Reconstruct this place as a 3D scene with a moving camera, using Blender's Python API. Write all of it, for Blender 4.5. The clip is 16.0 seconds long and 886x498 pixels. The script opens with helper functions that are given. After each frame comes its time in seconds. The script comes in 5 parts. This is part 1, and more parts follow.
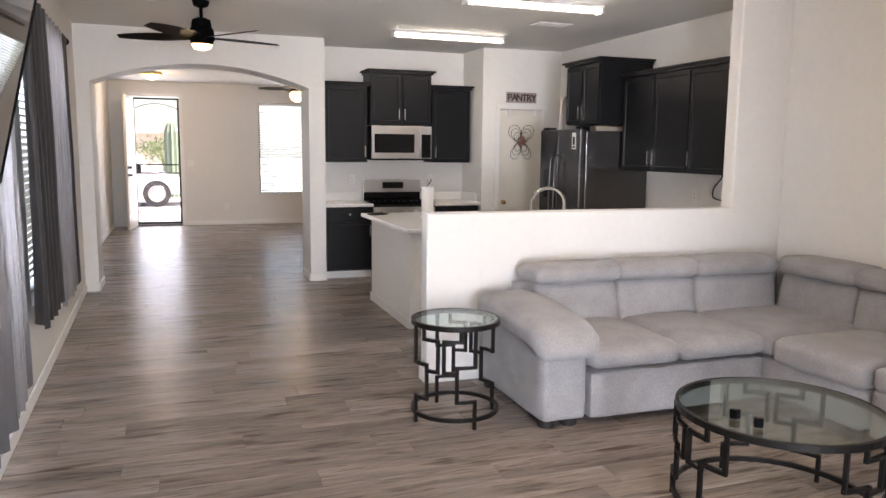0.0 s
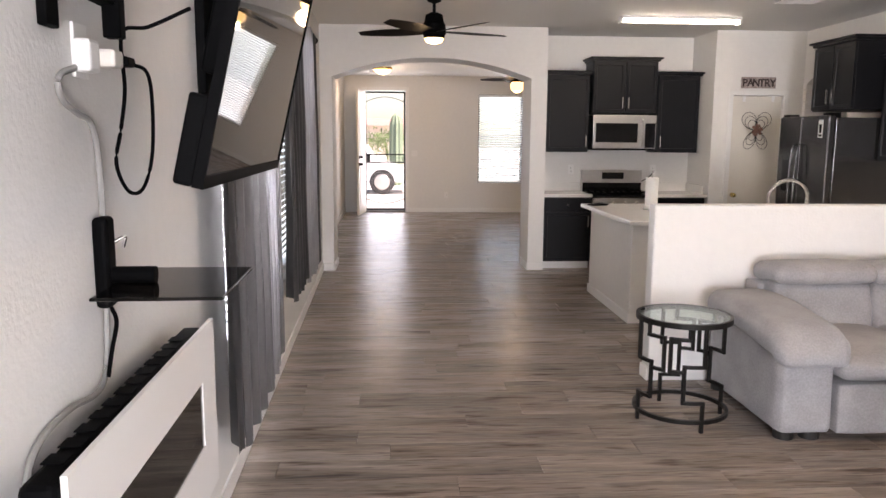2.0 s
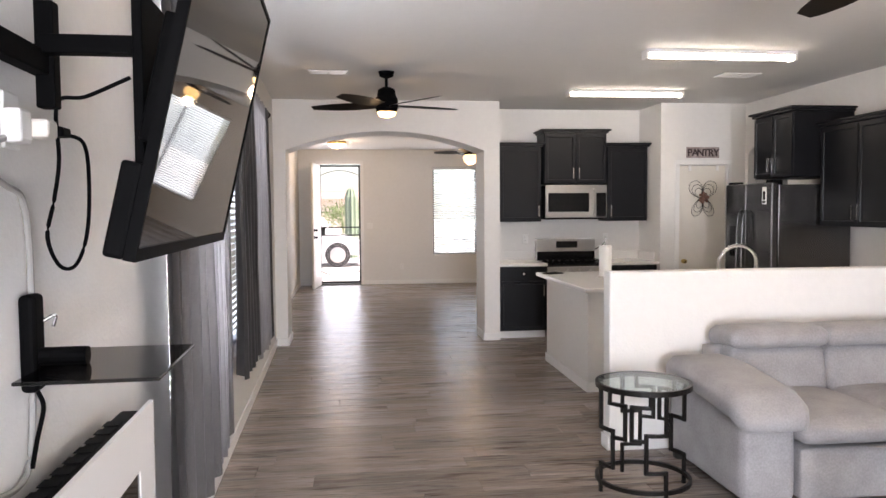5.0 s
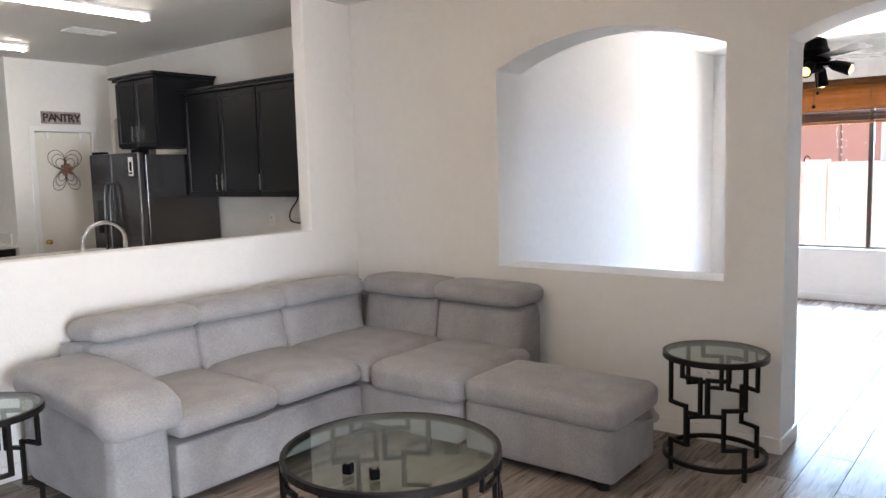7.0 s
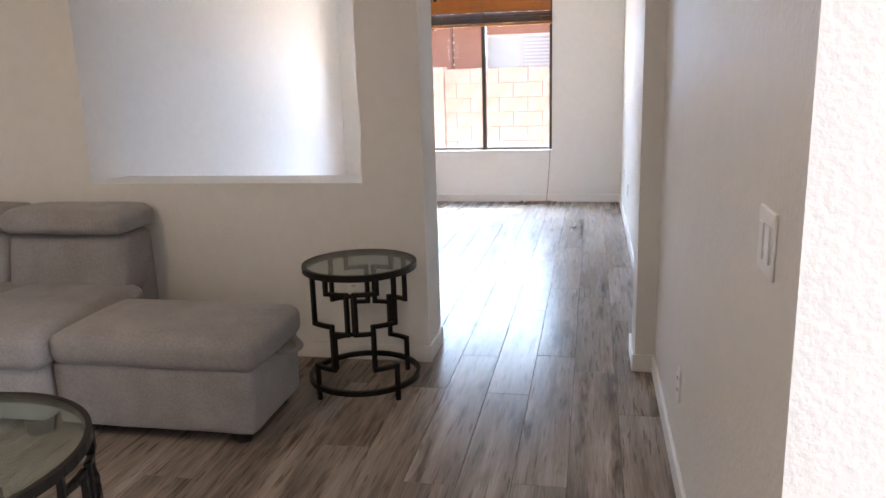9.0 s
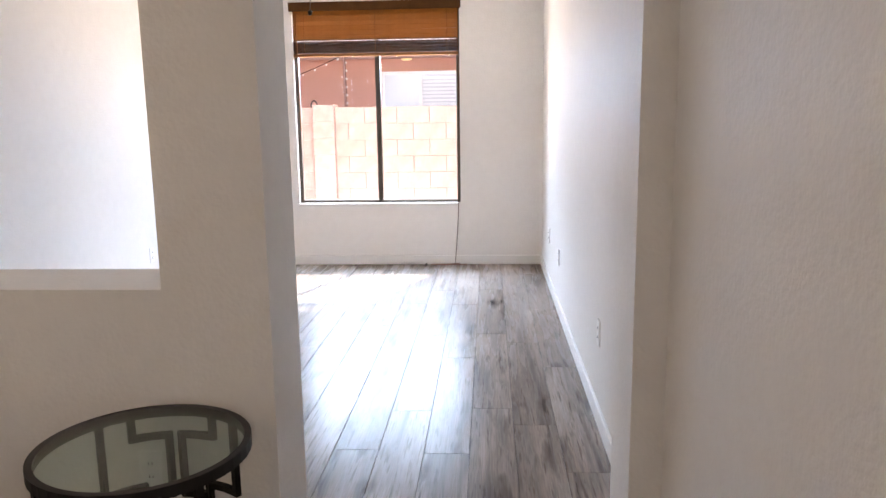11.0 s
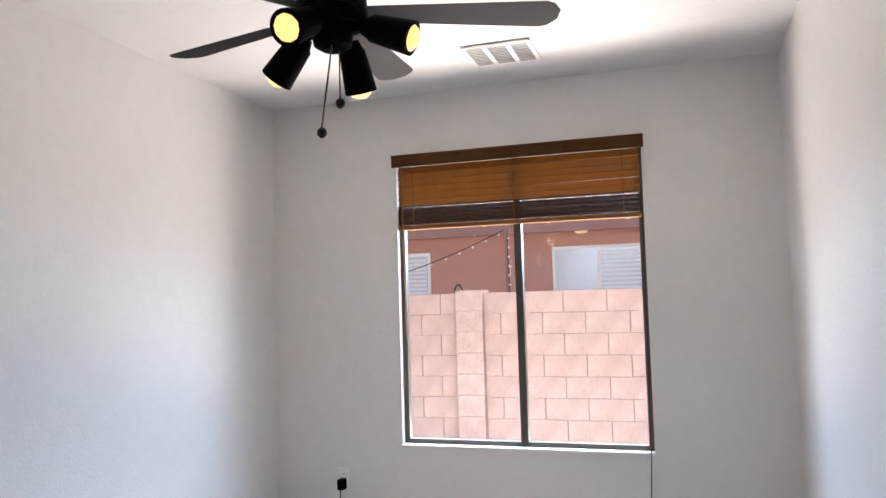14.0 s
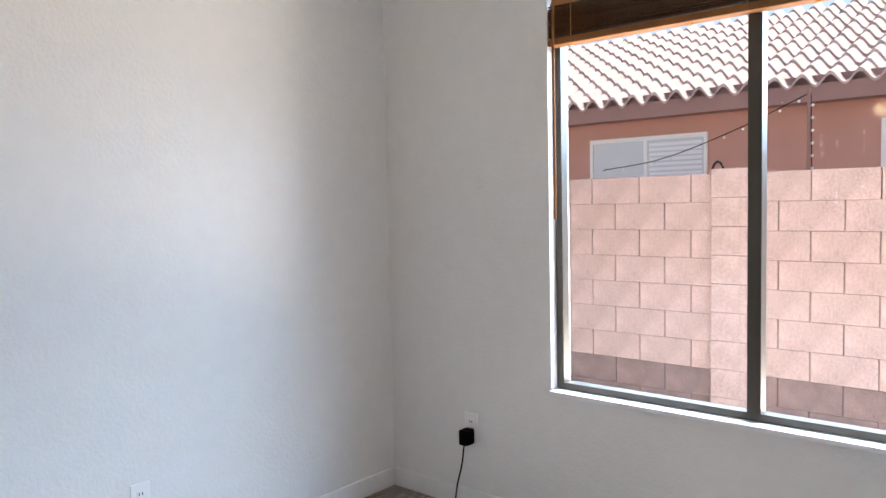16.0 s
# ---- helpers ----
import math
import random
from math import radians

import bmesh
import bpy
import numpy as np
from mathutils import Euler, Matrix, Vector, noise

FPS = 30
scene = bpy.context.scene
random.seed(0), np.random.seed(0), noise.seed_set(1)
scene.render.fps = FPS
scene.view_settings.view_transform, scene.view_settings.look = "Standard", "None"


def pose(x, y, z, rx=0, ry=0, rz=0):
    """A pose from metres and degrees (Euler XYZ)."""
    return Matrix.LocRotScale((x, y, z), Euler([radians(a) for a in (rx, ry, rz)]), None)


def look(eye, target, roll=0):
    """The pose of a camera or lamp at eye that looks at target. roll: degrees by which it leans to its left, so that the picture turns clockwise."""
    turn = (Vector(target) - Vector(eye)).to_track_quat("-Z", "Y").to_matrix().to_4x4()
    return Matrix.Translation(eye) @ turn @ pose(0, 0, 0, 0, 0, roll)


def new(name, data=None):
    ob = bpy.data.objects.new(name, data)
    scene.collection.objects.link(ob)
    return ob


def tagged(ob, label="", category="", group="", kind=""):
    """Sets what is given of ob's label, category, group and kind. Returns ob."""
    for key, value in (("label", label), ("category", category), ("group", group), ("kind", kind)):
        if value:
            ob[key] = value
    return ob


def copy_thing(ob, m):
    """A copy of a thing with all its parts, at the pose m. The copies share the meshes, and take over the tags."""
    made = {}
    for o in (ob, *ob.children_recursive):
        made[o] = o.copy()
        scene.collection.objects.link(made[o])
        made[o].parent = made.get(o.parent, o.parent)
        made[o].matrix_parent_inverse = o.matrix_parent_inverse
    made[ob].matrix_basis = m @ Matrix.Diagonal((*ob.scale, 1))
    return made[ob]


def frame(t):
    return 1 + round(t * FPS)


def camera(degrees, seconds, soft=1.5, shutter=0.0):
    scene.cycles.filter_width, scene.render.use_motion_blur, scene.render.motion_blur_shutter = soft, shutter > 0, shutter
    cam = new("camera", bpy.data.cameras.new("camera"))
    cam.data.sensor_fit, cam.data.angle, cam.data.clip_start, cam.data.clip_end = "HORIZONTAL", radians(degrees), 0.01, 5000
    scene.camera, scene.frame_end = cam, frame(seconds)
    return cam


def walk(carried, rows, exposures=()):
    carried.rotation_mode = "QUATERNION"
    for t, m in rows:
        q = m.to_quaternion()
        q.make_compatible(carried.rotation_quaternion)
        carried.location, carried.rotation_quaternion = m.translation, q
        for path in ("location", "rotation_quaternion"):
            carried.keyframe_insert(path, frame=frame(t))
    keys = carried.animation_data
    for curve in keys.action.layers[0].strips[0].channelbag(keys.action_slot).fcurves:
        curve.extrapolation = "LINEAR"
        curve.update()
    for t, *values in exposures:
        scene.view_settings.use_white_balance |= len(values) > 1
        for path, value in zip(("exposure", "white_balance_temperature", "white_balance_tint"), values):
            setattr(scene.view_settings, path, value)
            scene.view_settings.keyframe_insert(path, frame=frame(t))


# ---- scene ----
cam = camera(61.4, 16.0)
PATH = [
    (0, (-0.79, -0.225, 1.524), (-0.127, 1.643, 1.259), 0.6),
    (0.5, (-0.801, -0.23, 1.53), (-0.205, 1.664, 1.285), 0.5),
    (1, (-0.821, -0.231, 1.52), (-0.357, 1.7, 1.278), 0.4),
    (1.5, (-0.85, -0.217, 1.517), (-0.544, 1.743, 1.262), 0.4),
    (2, (-0.876, -0.205, 1.512), (-0.757, 1.77, 1.218), 0.4),
    (2.5, (-0.882, -0.192, 1.492), (-0.943, 1.777, 1.144), 0.3),
    (3, (-0.887, -0.177, 1.451), (-1.073, 1.767, 1.021), 0.2),
    (3.2, (-0.889, -0.168, 1.446), (-1.092, 1.77, 0.996), 0.6),
    (5.3, (-0.849, -0.143, 1.511), (-0.424, 1.81, 1.432), -1.0),
    (5.5, (-0.841, -0.121, 1.514), (-0.271, 1.794, 1.42), -1.3),
    (6, (-0.798, -0.031, 1.481), (0.115, 1.743, 1.35), -1.4),
    (6.3, (-0.712, 0.047, 1.489), (0.383, 1.713, 1.336), -1.4),
    (6.5, (-0.637, 0.106, 1.486), (0.589, 1.678, 1.32), -1.3),
    (7, (-0.455, 0.251, 1.513), (1.096, 1.496, 1.304), -1.5),
    (7.5, (-0.306, 0.353, 1.456), (1.472, 1.239, 1.219), -1.4),
    (8, (-0.241, 0.386, 1.423), (1.621, 1.041, 1.099), -1.9),
    (8.5, (-0.115, 0.418, 1.373), (1.776, 0.922, 0.964), -2.0),
    (9, (0.157, 0.48, 1.359), (2.068, 0.868, 0.914), -1.7),
    (9.5, (0.529, 0.588, 1.384), (2.461, 0.857, 0.945), -1.2),
    (10, (0.938, 0.629, 1.359), (2.888, 0.815, 0.955), -2.1),
    (10.2, (1.07, 0.672, 1.373), (3.025, 0.815, 0.978), -2.0),
    (12.3, (2.674, 0.612, 1.278), (4.649, 0.818, 1.037), -0.4),
    (12.5, (2.873, 0.615, 1.295), (4.847, 0.854, 1.076), -0.9),
    (13, (3.276, 0.666, 1.327), (5.243, 1.001, 1.191), -1.1),
    (13.5, (3.664, 0.72, 1.416), (5.615, 1.163, 1.395), -1.3),
    (14, (4.039, 0.734, 1.473), (5.943, 1.335, 1.599), -1.7),
    (14.5, (4.474, 0.758, 1.455), (6.334, 1.485, 1.56), -1.4),
    (15, (4.996, 0.754, 1.361), (6.805, 1.606, 1.314), -0.1),
    (15.5, (5.472, 0.816, 1.336), (7.169, 1.866, 1.206), 0.5),
    (16, (5.944, 0.842, 1.309), (7.458, 2.144, 1.187), -1.2),
]
EXPOSURES = [(0, 2.33, 6550, 16), (2.5, 2.15, 6900, 19), (5.4, 2.33, 6550, 16), (7, 2.22, 6350, 13), (8.5, 1.78, 6700, 15), (10.2, 1.85, 7200, 20), (12.4, 1.68, 6900, 17), (13.2, 1.42, 6750, 16), (14, 1.12, 6600, 15), (15, 1.1, 6550, 13), (16, 1.0, 6550, 13)]
walk(cam, [(t, look(eye, target, roll)) for t, eye, target, roll in PATH], EXPOSURES)

# ---- world, sun and daylight ----
world = bpy.data.worlds.new("sky")
scene.world = world
world.use_nodes = True
wn = world.node_tree
sky = wn.nodes.new("ShaderNodeTexSky")
sky.sky_type, sky.sun_disc = "NISHITA", False
sky.sun_elevation, sky.sun_rotation = radians(50), radians(110.8)
wn.links.new(sky.outputs[0], wn.nodes["Background"].inputs[0])
wn.nodes["Background"].inputs[1].default_value = 0.085
sun_data = bpy.data.lights.new("sun", "SUN")
sun_data.energy, sun_data.angle, sun_data.color = 5.0, radians(0.5), (1.0, 0.95, 0.88)
sun = new("sun", sun_data)
sun.matrix_world = look((0.79, -0.3, 1.0), (0, 0, 0))


def day_lamp(name, eye, to, w, h, watts, colour=(0.86, 0.93, 1.0)):
    """Sky light entering through an opening."""
    d = bpy.data.lights.new(name, "AREA")
    d.shape, d.size, d.size_y, d.energy, d.color = "RECTANGLE", w, h, watts, colour
    o = new(name, d)
    o.matrix_world = look(eye, to)
    return o


day_lamp("daylight_den_window", (9.9, 1.5, 2.75), (7.2, 1.75, 0.35), 4.4, 2.6, 470, (0.50, 0.72, 1.0))
day_lamp("daylight_den_ground", (9.35, 1.65, -0.1), (6.5, 1.7, 2.3), 2.8, 1.0, 210, (1.0, 0.93, 0.86))
day_lamp("daylight_front_door", (-1.15, 15.35, 1.25), (-1.15, 10, 0.8), 0.8, 2.3, 9)
day_lamp("daylight_front_window", (1.7, 15.3, 1.5), (1.7, 10, 1.0), 1.6, 1.7, 6)
day_lamp("daylight_patio_door", (-0.3, -3.25, 1.05), (1.6, 3.2, 1.0), 1.3, 1.85, 41, (0.86, 0.92, 1.0)).data.spread = radians(120)
day_lamp("daylight_wall_window", (-1.80, 3.45, 1.5), (0, 3.45, 1.0), 1.0, 1.6, 48)
day_lamp("daylight_wall_window_far", (-1.86, 5.5, 1.5), (0, 5.5, 1.0), 1.4, 1.6, 10)


def bulb_lamp(name, at, watts, colour=(1.0, 0.72, 0.42), size=0.07):
    """The light of a lamp that hangs in the place."""
    d = bpy.data.lights.new(name, "POINT")
    d.energy, d.color, d.shadow_soft_size = watts, colour, size
    new(name, d).location = at


bulb_lamp("fan_bulb_dining", (-0.56, 6.57, 2.27), 1.3)
bulb_lamp("fan_bulb_living", (1.26, 2.62, 2.27), 7)
bulb_lamp("dome_bulb_entry", (-1.15, 13.3, 2.56), 3.5)
bulb_lamp("fan_bulb_front", (1.12, 12.5, 2.22), 3)


# ---- materials ----
def mat(name, colour, rough=0.6, metal=0.0, var=0.06, scale=6.0, bump=0.0, bump_scale=120.0, coat=0.0, emit=None, power=0.0, spec=0.5, sheen=0.0):
    """A plain surface with two scales of variation and a fine relief."""
    m = bpy.data.materials.new(name)
    m.use_nodes = True
    t = m.node_tree
    b = t.nodes["Principled BSDF"]
    b.inputs["Roughness"].default_value, b.inputs["Metallic"].default_value = rough, metal
    b.inputs["Specular IOR Level"].default_value = spec
    b.inputs["Coat Weight"].default_value = coat
    b.inputs["Sheen Weight"].default_value = sheen
    co = t.nodes.new("ShaderNodeTexCoord")
    if var > 0:
        n1, n2 = t.nodes.new("ShaderNodeTexNoise"), t.nodes.new("ShaderNodeTexNoise")
        n1.inputs["Scale"].default_value, n2.inputs["Scale"].default_value = scale, scale * 14
        n1.inputs["Detail"].default_value, n2.inputs["Detail"].default_value = 3, 3
        add = t.nodes.new("ShaderNodeMath")
        add.operation = "ADD"
        ramp = t.nodes.new("ShaderNodeMapRange")
        ramp.inputs[1].default_value, ramp.inputs[2].default_value = 0.6, 1.4
        ramp.inputs[3].default_value, ramp.inputs[4].default_value = 1 - var, 1 + var
        mul = t.nodes.new("ShaderNodeVectorMath")
        mul.operation = "SCALE"
        mul.inputs[0].default_value = colour
        for n in (n1, n2):
            t.links.new(co.outputs["Object"], n.inputs["Vector"])
        t.links.new(n1.outputs[0], add.inputs[0])
        t.links.new(n2.outputs[0], add.inputs[1])
        t.links.new(add.outputs[0], ramp.inputs[0])
        t.links.new(ramp.outputs[0], mul.inputs["Scale"])
        t.links.new(mul.outputs[0], b.inputs["Base Color"])
    else:
        b.inputs["Base Color"].default_value = (*colour, 1)
    if bump > 0:
        nb, bp = t.nodes.new("ShaderNodeTexNoise"), t.nodes.new("ShaderNodeBump")
        nb.inputs["Scale"].default_value, nb.inputs["Detail"].default_value = bump_scale, 2
        bp.inputs["Strength"].default_value, bp.inputs["Distance"].default_value = bump, 0.004
        t.links.new(co.outputs["Object"], nb.inputs["Vector"])
        t.links.new(nb.outputs[0], bp.inputs["Height"])
        t.links.new(bp.outputs[0], b.inputs["Normal"])
    if emit:
        b.inputs["Emission Color"].default_value = (*emit, 1)
        b.inputs["Emission Strength"].default_value = power
    return m


def glass_mat(name, tint=(0.95, 0.98, 0.97), rough=0.0, gloss=0.035):
    m = bpy.data.materials.new(name)
    m.use_nodes = True
    t = m.node_tree
    out = t.nodes["Material Output"]
    tr, gl, mx, fr, pw, mr = (t.nodes.new(k) for k in ("ShaderNodeBsdfTransparent", "ShaderNodeBsdfGlossy", "ShaderNodeMixShader", "ShaderNodeLayerWeight", "ShaderNodeMath", "ShaderNodeMapRange"))
    tr.inputs[0].default_value = (*tint, 1)
    gl.inputs["Roughness"].default_value = rough
    fr.inputs[0].default_value = 0.5
    pw.operation = "POWER"
    pw.inputs[1].default_value = 4.0
    mr.inputs[3].default_value, mr.inputs[4].default_value = gloss, 0.75
    t.links.new(fr.outputs["Facing"], pw.inputs[0])
    t.links.new(pw.outputs[0], mr.inputs[0])
    t.links.new(mr.outputs[0], mx.inputs[0])
    t.links.new(tr.outputs[0], mx.inputs[1])
    t.links.new(gl.outputs[0], mx.inputs[2])
    t.links.new(mx.outputs[0], out.inputs[0])
    return m


def plank_mat():
    m = bpy.data.materials.new("laminate_plank")
    m.use_nodes = True
    t = m.node_tree
    b = t.nodes["Principled BSDF"]
    b.inputs["Specular IOR Level"].default_value = 0.0
    co, info, geo = t.nodes.new("ShaderNodeTexCoord"), t.nodes.new("ShaderNodeObjectInfo"), t.nodes.new("ShaderNodeNewGeometry")
    shift = t.nodes.new("ShaderNodeVectorMath")
    shift.operation = "MULTIPLY_ADD"
    rnd = t.nodes.new("ShaderNodeMath")
    rnd.operation = "ADD"
    t.links.new(info.outputs["Random"], rnd.inputs[0])
    t.links.new(geo.outputs["Random Per Island"], rnd.inputs[1])
    comb = t.nodes.new("ShaderNodeCombineXYZ")
    for k in range(3):
        t.links.new(rnd.outputs[0], comb.inputs[k])
    shift.inputs[1].default_value = (37.0, 53.0, 11.0)
    t.links.new(comb.outputs[0], shift.inputs[0])
    t.links.new(geo.outputs["Position"], shift.inputs[2])

    def streak(sx, sy, detail, dist):
        mp, n = t.nodes.new("ShaderNodeMapping"), t.nodes.new("ShaderNodeTexNoise")
        mp.inputs["Scale"].default_value = (sx, sy, 1)
        n.inputs["Scale"].default_value, n.inputs["Detail"].default_value, n.inputs["Distortion"].default_value = 1.0, detail, dist
        t.links.new(shift.outputs[0], mp.inputs[0])
        t.links.new(mp.outputs[0], n.inputs["Vector"])
        return n.outputs[0]

    grain, cloud, fine, knot = streak(1.5, 24, 5, 0.3), streak(0.8, 5, 3, 0.4), streak(9, 190, 2, 0.0), streak(2.4, 15, 3.0, 0.3)

    def ramp(src, stops):
        r = t.nodes.new("ShaderNodeValToRGB")
        e = r.color_ramp.elements
        e[0].position, e[0].color = stops[0][0], (*stops[0][1], 1)
        e[1].position, e[1].color = stops[-1][0], (*stops[-1][1], 1)
        for p, c in stops[1:-1]:
            e.new(p).color = (*c, 1)
        t.links.new(src, r.inputs[0])
        return r.outputs[0]

    def mul(a, c, f=1.0):
        x = t.nodes.new("ShaderNodeMix")
        x.data_type, x.blend_type = "RGBA", "MULTIPLY"
        x.inputs[0].default_value = f
        t.links.new(a, x.inputs[6])
        t.links.new(c, x.inputs[7])
        return x.outputs[2]

    base = ramp(cloud, [(0.28, (0.19, 0.159, 0.137)), (0.5, (0.285, 0.249, 0.220)), (0.72, (0.39, 0.351, 0.318))])
    g = ramp(grain, [(0.33, (0.56, 0.53, 0.51)), (0.47, (0.92, 0.91, 0.90)), (0.66, (1.2, 1.18, 1.16))])
    k = ramp(knot, [(0.26, (0.30, 0.27, 0.25)), (0.34, (0.60, 0.57, 0.55)), (0.45, (1, 1, 1))])
    f = ramp(fine, [(0.3, (0.80, 0.79, 0.78)), (0.68, (1.1, 1.06, 1.06))])
    tone = t.nodes.new("ShaderNodeMapRange")
    tone.inputs[3].default_value, tone.inputs[4].default_value = 0.86, 1.2
    fr = t.nodes.new("ShaderNodeMath")
    fr.operation = "FRACT"
    t.links.new(rnd.outputs[0], fr.inputs[0])
    t.links.new(fr.outputs[0], tone.inputs[0])
    sc = t.nodes.new("ShaderNodeVectorMath")
    sc.operation = "SCALE"
    dash = ramp(streak(5.0, 70, 2.0, 0.15), [(0.31, (0.55, 0.52, 0.50)), (0.40, (1, 1, 1))])
    t.links.new(mul(mul(mul(mul(base, g), k), f), dash), sc.inputs[0])
    t.links.new(tone.outputs[0], sc.inputs["Scale"])
    t.links.new(sc.outputs[0], b.inputs["Base Color"])
    rr = t.nodes.new("ShaderNodeMapRange")
    rr.inputs[3].default_value, rr.inputs[4].default_value = 0.32, 0.22
    t.links.new(grain, rr.inputs[0])
    t.links.new(rr.outputs[0], b.inputs["Roughness"])
    bp = t.nodes.new("ShaderNodeBump")
    bp.inputs["Strength"].default_value, bp.inputs["Distance"].default_value = 0.18, 0.002
    t.links.new(grain, bp.inputs["Height"])
    t.links.new(bp.outputs[0], b.inputs["Normal"])
    lw, pw, gain, gl, mx = (t.nodes.new(k) for k in ("ShaderNodeLayerWeight", "ShaderNodeMath", "ShaderNodeMapRange", "ShaderNodeBsdfGlossy", "ShaderNodeMixShader"))
    pw.operation, pw.inputs[1].default_value = "POWER", 5.0
    gain.inputs[3].default_value, gain.inputs[4].default_value = 0.015, 0.62
    t.links.new(lw.outputs["Facing"], pw.inputs[0])
    t.links.new(pw.outputs[0], gain.inputs[0])
    t.links.new(rr.outputs[0], gl.inputs["Roughness"])
    t.links.new(bp.outputs[0], gl.inputs["Normal"])
    t.links.new(gain.outputs[0], mx.inputs[0])
    t.links.new(b.outputs[0], mx.inputs[1])
    t.links.new(gl.outputs[0], mx.inputs[2])
    t.links.new(mx.outputs[0], t.nodes["Material Output"].inputs[0])
    return m


WALL = mat("wall_paint", (0.76, 0.745, 0.72), 0.55, var=0.03, scale=1.3, bump=0.42, bump_scale=70, spec=0.2)
CEIL = mat("ceiling_paint", (0.74, 0.73, 0.71), 0.8, var=0.02, scale=1.5, bump=0.4, bump_scale=60)
TRIM = mat("trim_paint", (0.80, 0.79, 0.77), 0.35, var=0.02)
PLANK = plank_mat()
SUB = mat("underlay", (0.05, 0.045, 0.04), 0.9)
NAVY = mat("cabinet_paint", (0.0085, 0.009, 0.011), 0.38, var=0.12, scale=4, bump=0.05, bump_scale=200, spec=0.2)
STEEL = mat("brushed_steel", (0.56, 0.54, 0.52), 0.28, 1.0, var=0.06, scale=3)
DSTEEL = mat("dark_steel", (0.12, 0.115, 0.115), 0.24, 0.9, var=0.06, scale=2)
CHROME = mat("chrome", (0.8, 0.8, 0.8), 0.06, 1.0, var=0)
NICKEL = mat("nickel", (0.62, 0.6, 0.57), 0.25, 1.0, var=0)
BRASS = mat("brass", (0.75, 0.55, 0.22), 0.25, 1.0, var=0)
BLACK = mat("black_plastic", (0.003, 0.003, 0.0033), 0.6, var=0.1, spec=0.03)
GLOSSBLACK = mat("black_gloss", (0.006, 0.006, 0.007), 0.12, var=0, spec=0.25)
SCREEN = mat("screen", (0.02, 0.019, 0.019), 0.03, var=0, spec=0.25)
IRON = mat("dark_iron", (0.012, 0.0105, 0.0095), 0.42, 0.4, spec=0.3, var=0.15, scale=9)
QUARTZ = mat("white_quartz", (0.78, 0.765, 0.74), 0.2, var=0.04, scale=18)
SOFA = mat("grey_velour", (0.31, 0.30, 0.305), 0.92, var=0.20, scale=7, bump=0.35, bump_scale=260, sheen=0.2, spec=0.2)
FOOT = mat("black_foot", (0.015, 0.014, 0.013), 0.5)
CURTAIN = mat("grey_curtain", (0.06, 0.056, 0.056), 0.75, var=0.10, scale=7, bump=0.1, bump_scale=300, sheen=0.2)
CURTAIN_L = mat("silver_curtain", (0.34, 0.33, 0.34), 0.6, var=0.12, scale=7, bump=0.1, bump_scale=300, sheen=0.2)
CURTAIN_M = mat("mid_grey_curtain", (0.19, 0.18, 0.18), 0.75, var=0.10, scale=7, bump=0.1, bump_scale=300, sheen=0.2)
SLAT = mat("white_slat", (0.78, 0.80, 0.82), 0.45, var=0.02)
WOOD = mat("honey_wood", (0.22, 0.092, 0.03), 0.6, var=0.22, scale=12, bump=0.06, spec=0.15)
# blind wood with the shade on stack and valance put into its colour
DARKWOOD = mat("dark_shaded_wood", (0.085, 0.037, 0.014), 0.65, var=0.25, scale=10, bump=0.06, spec=0.06)
BULB = mat("spot_bulb", (0.9, 0.7, 0.4), 0.4, var=0, emit=(1.0, 0.56, 0.17), power=0.75)


def backlit(name, source, share):
    """A thin sheet of a material that lets part of the light through."""
    m = source.copy()
    m.name = name
    t = m.node_tree
    b = t.nodes["Principled BSDF"]
    tl2, mx = t.nodes.new("ShaderNodeBsdfTranslucent"), t.nodes.new("ShaderNodeMixShader")
    tl2.inputs[0].default_value = (0.55, 0.26, 0.07, 1)
    mx.inputs[0].default_value = share
    t.links.new(b.outputs[0], mx.inputs[1])
    t.links.new(tl2.outputs[0], mx.inputs[2])
    t.links.new(mx.outputs[0], t.nodes["Material Output"].inputs[0])
    return m


THINWOOD = backlit("thin_honey_wood", WOOD, 0.16)
WOODF = mat("dark_wood_blade", (0.012, 0.010, 0.009), 0.45, var=0.2, scale=8, spec=0.15)
WHITE = mat("white_plastic", (0.82, 0.81, 0.79), 0.35, var=0)
PAPER = mat("paper_towel", (0.85, 0.84, 0.82), 0.9, var=0.02, bump=0.3, bump_scale=150)
DOORP = mat("door_paint", (0.74, 0.70, 0.63), 0.45, var=0.03)
BLOCKM = mat("pink_block", (0.42, 0.27, 0.22), 0.95, var=0.32, scale=4, bump=0.7, bump_scale=45)
DAMPBLOCK = mat("damp_block", (0.22, 0.135, 0.11), 0.9, var=0.35, scale=7, bump=0.7, bump_scale=45)
MORTAR = mat("mortar", (0.30, 0.20, 0.165), 0.95)
STUCCO = mat("salmon_stucco", (0.55, 0.30, 0.235), 0.9, var=0.08, scale=3, bump=0.4, bump_scale=40)
FASCIA = mat("brown_fascia", (0.32, 0.18, 0.15), 0.7)
ROOFT = mat("clay_roof_tile", (0.55, 0.42, 0.38), 0.85, var=0.2, scale=4)
GROUND = mat("pale_gravel", (0.42, 0.36, 0.30), 0.95, var=0.2, scale=3, bump=0.5, bump_scale=30)
PALE = mat("pale_stucco", (0.62, 0.56, 0.50), 0.9, var=0.08, scale=2)
CONCRETE = mat("concrete_drive", (0.5, 0.48, 0.45), 0.9, var=0.1, scale=1)
CACTUS = mat("cactus_skin", (0.17, 0.23, 0.15), 0.7, var=0.15, scale=4)
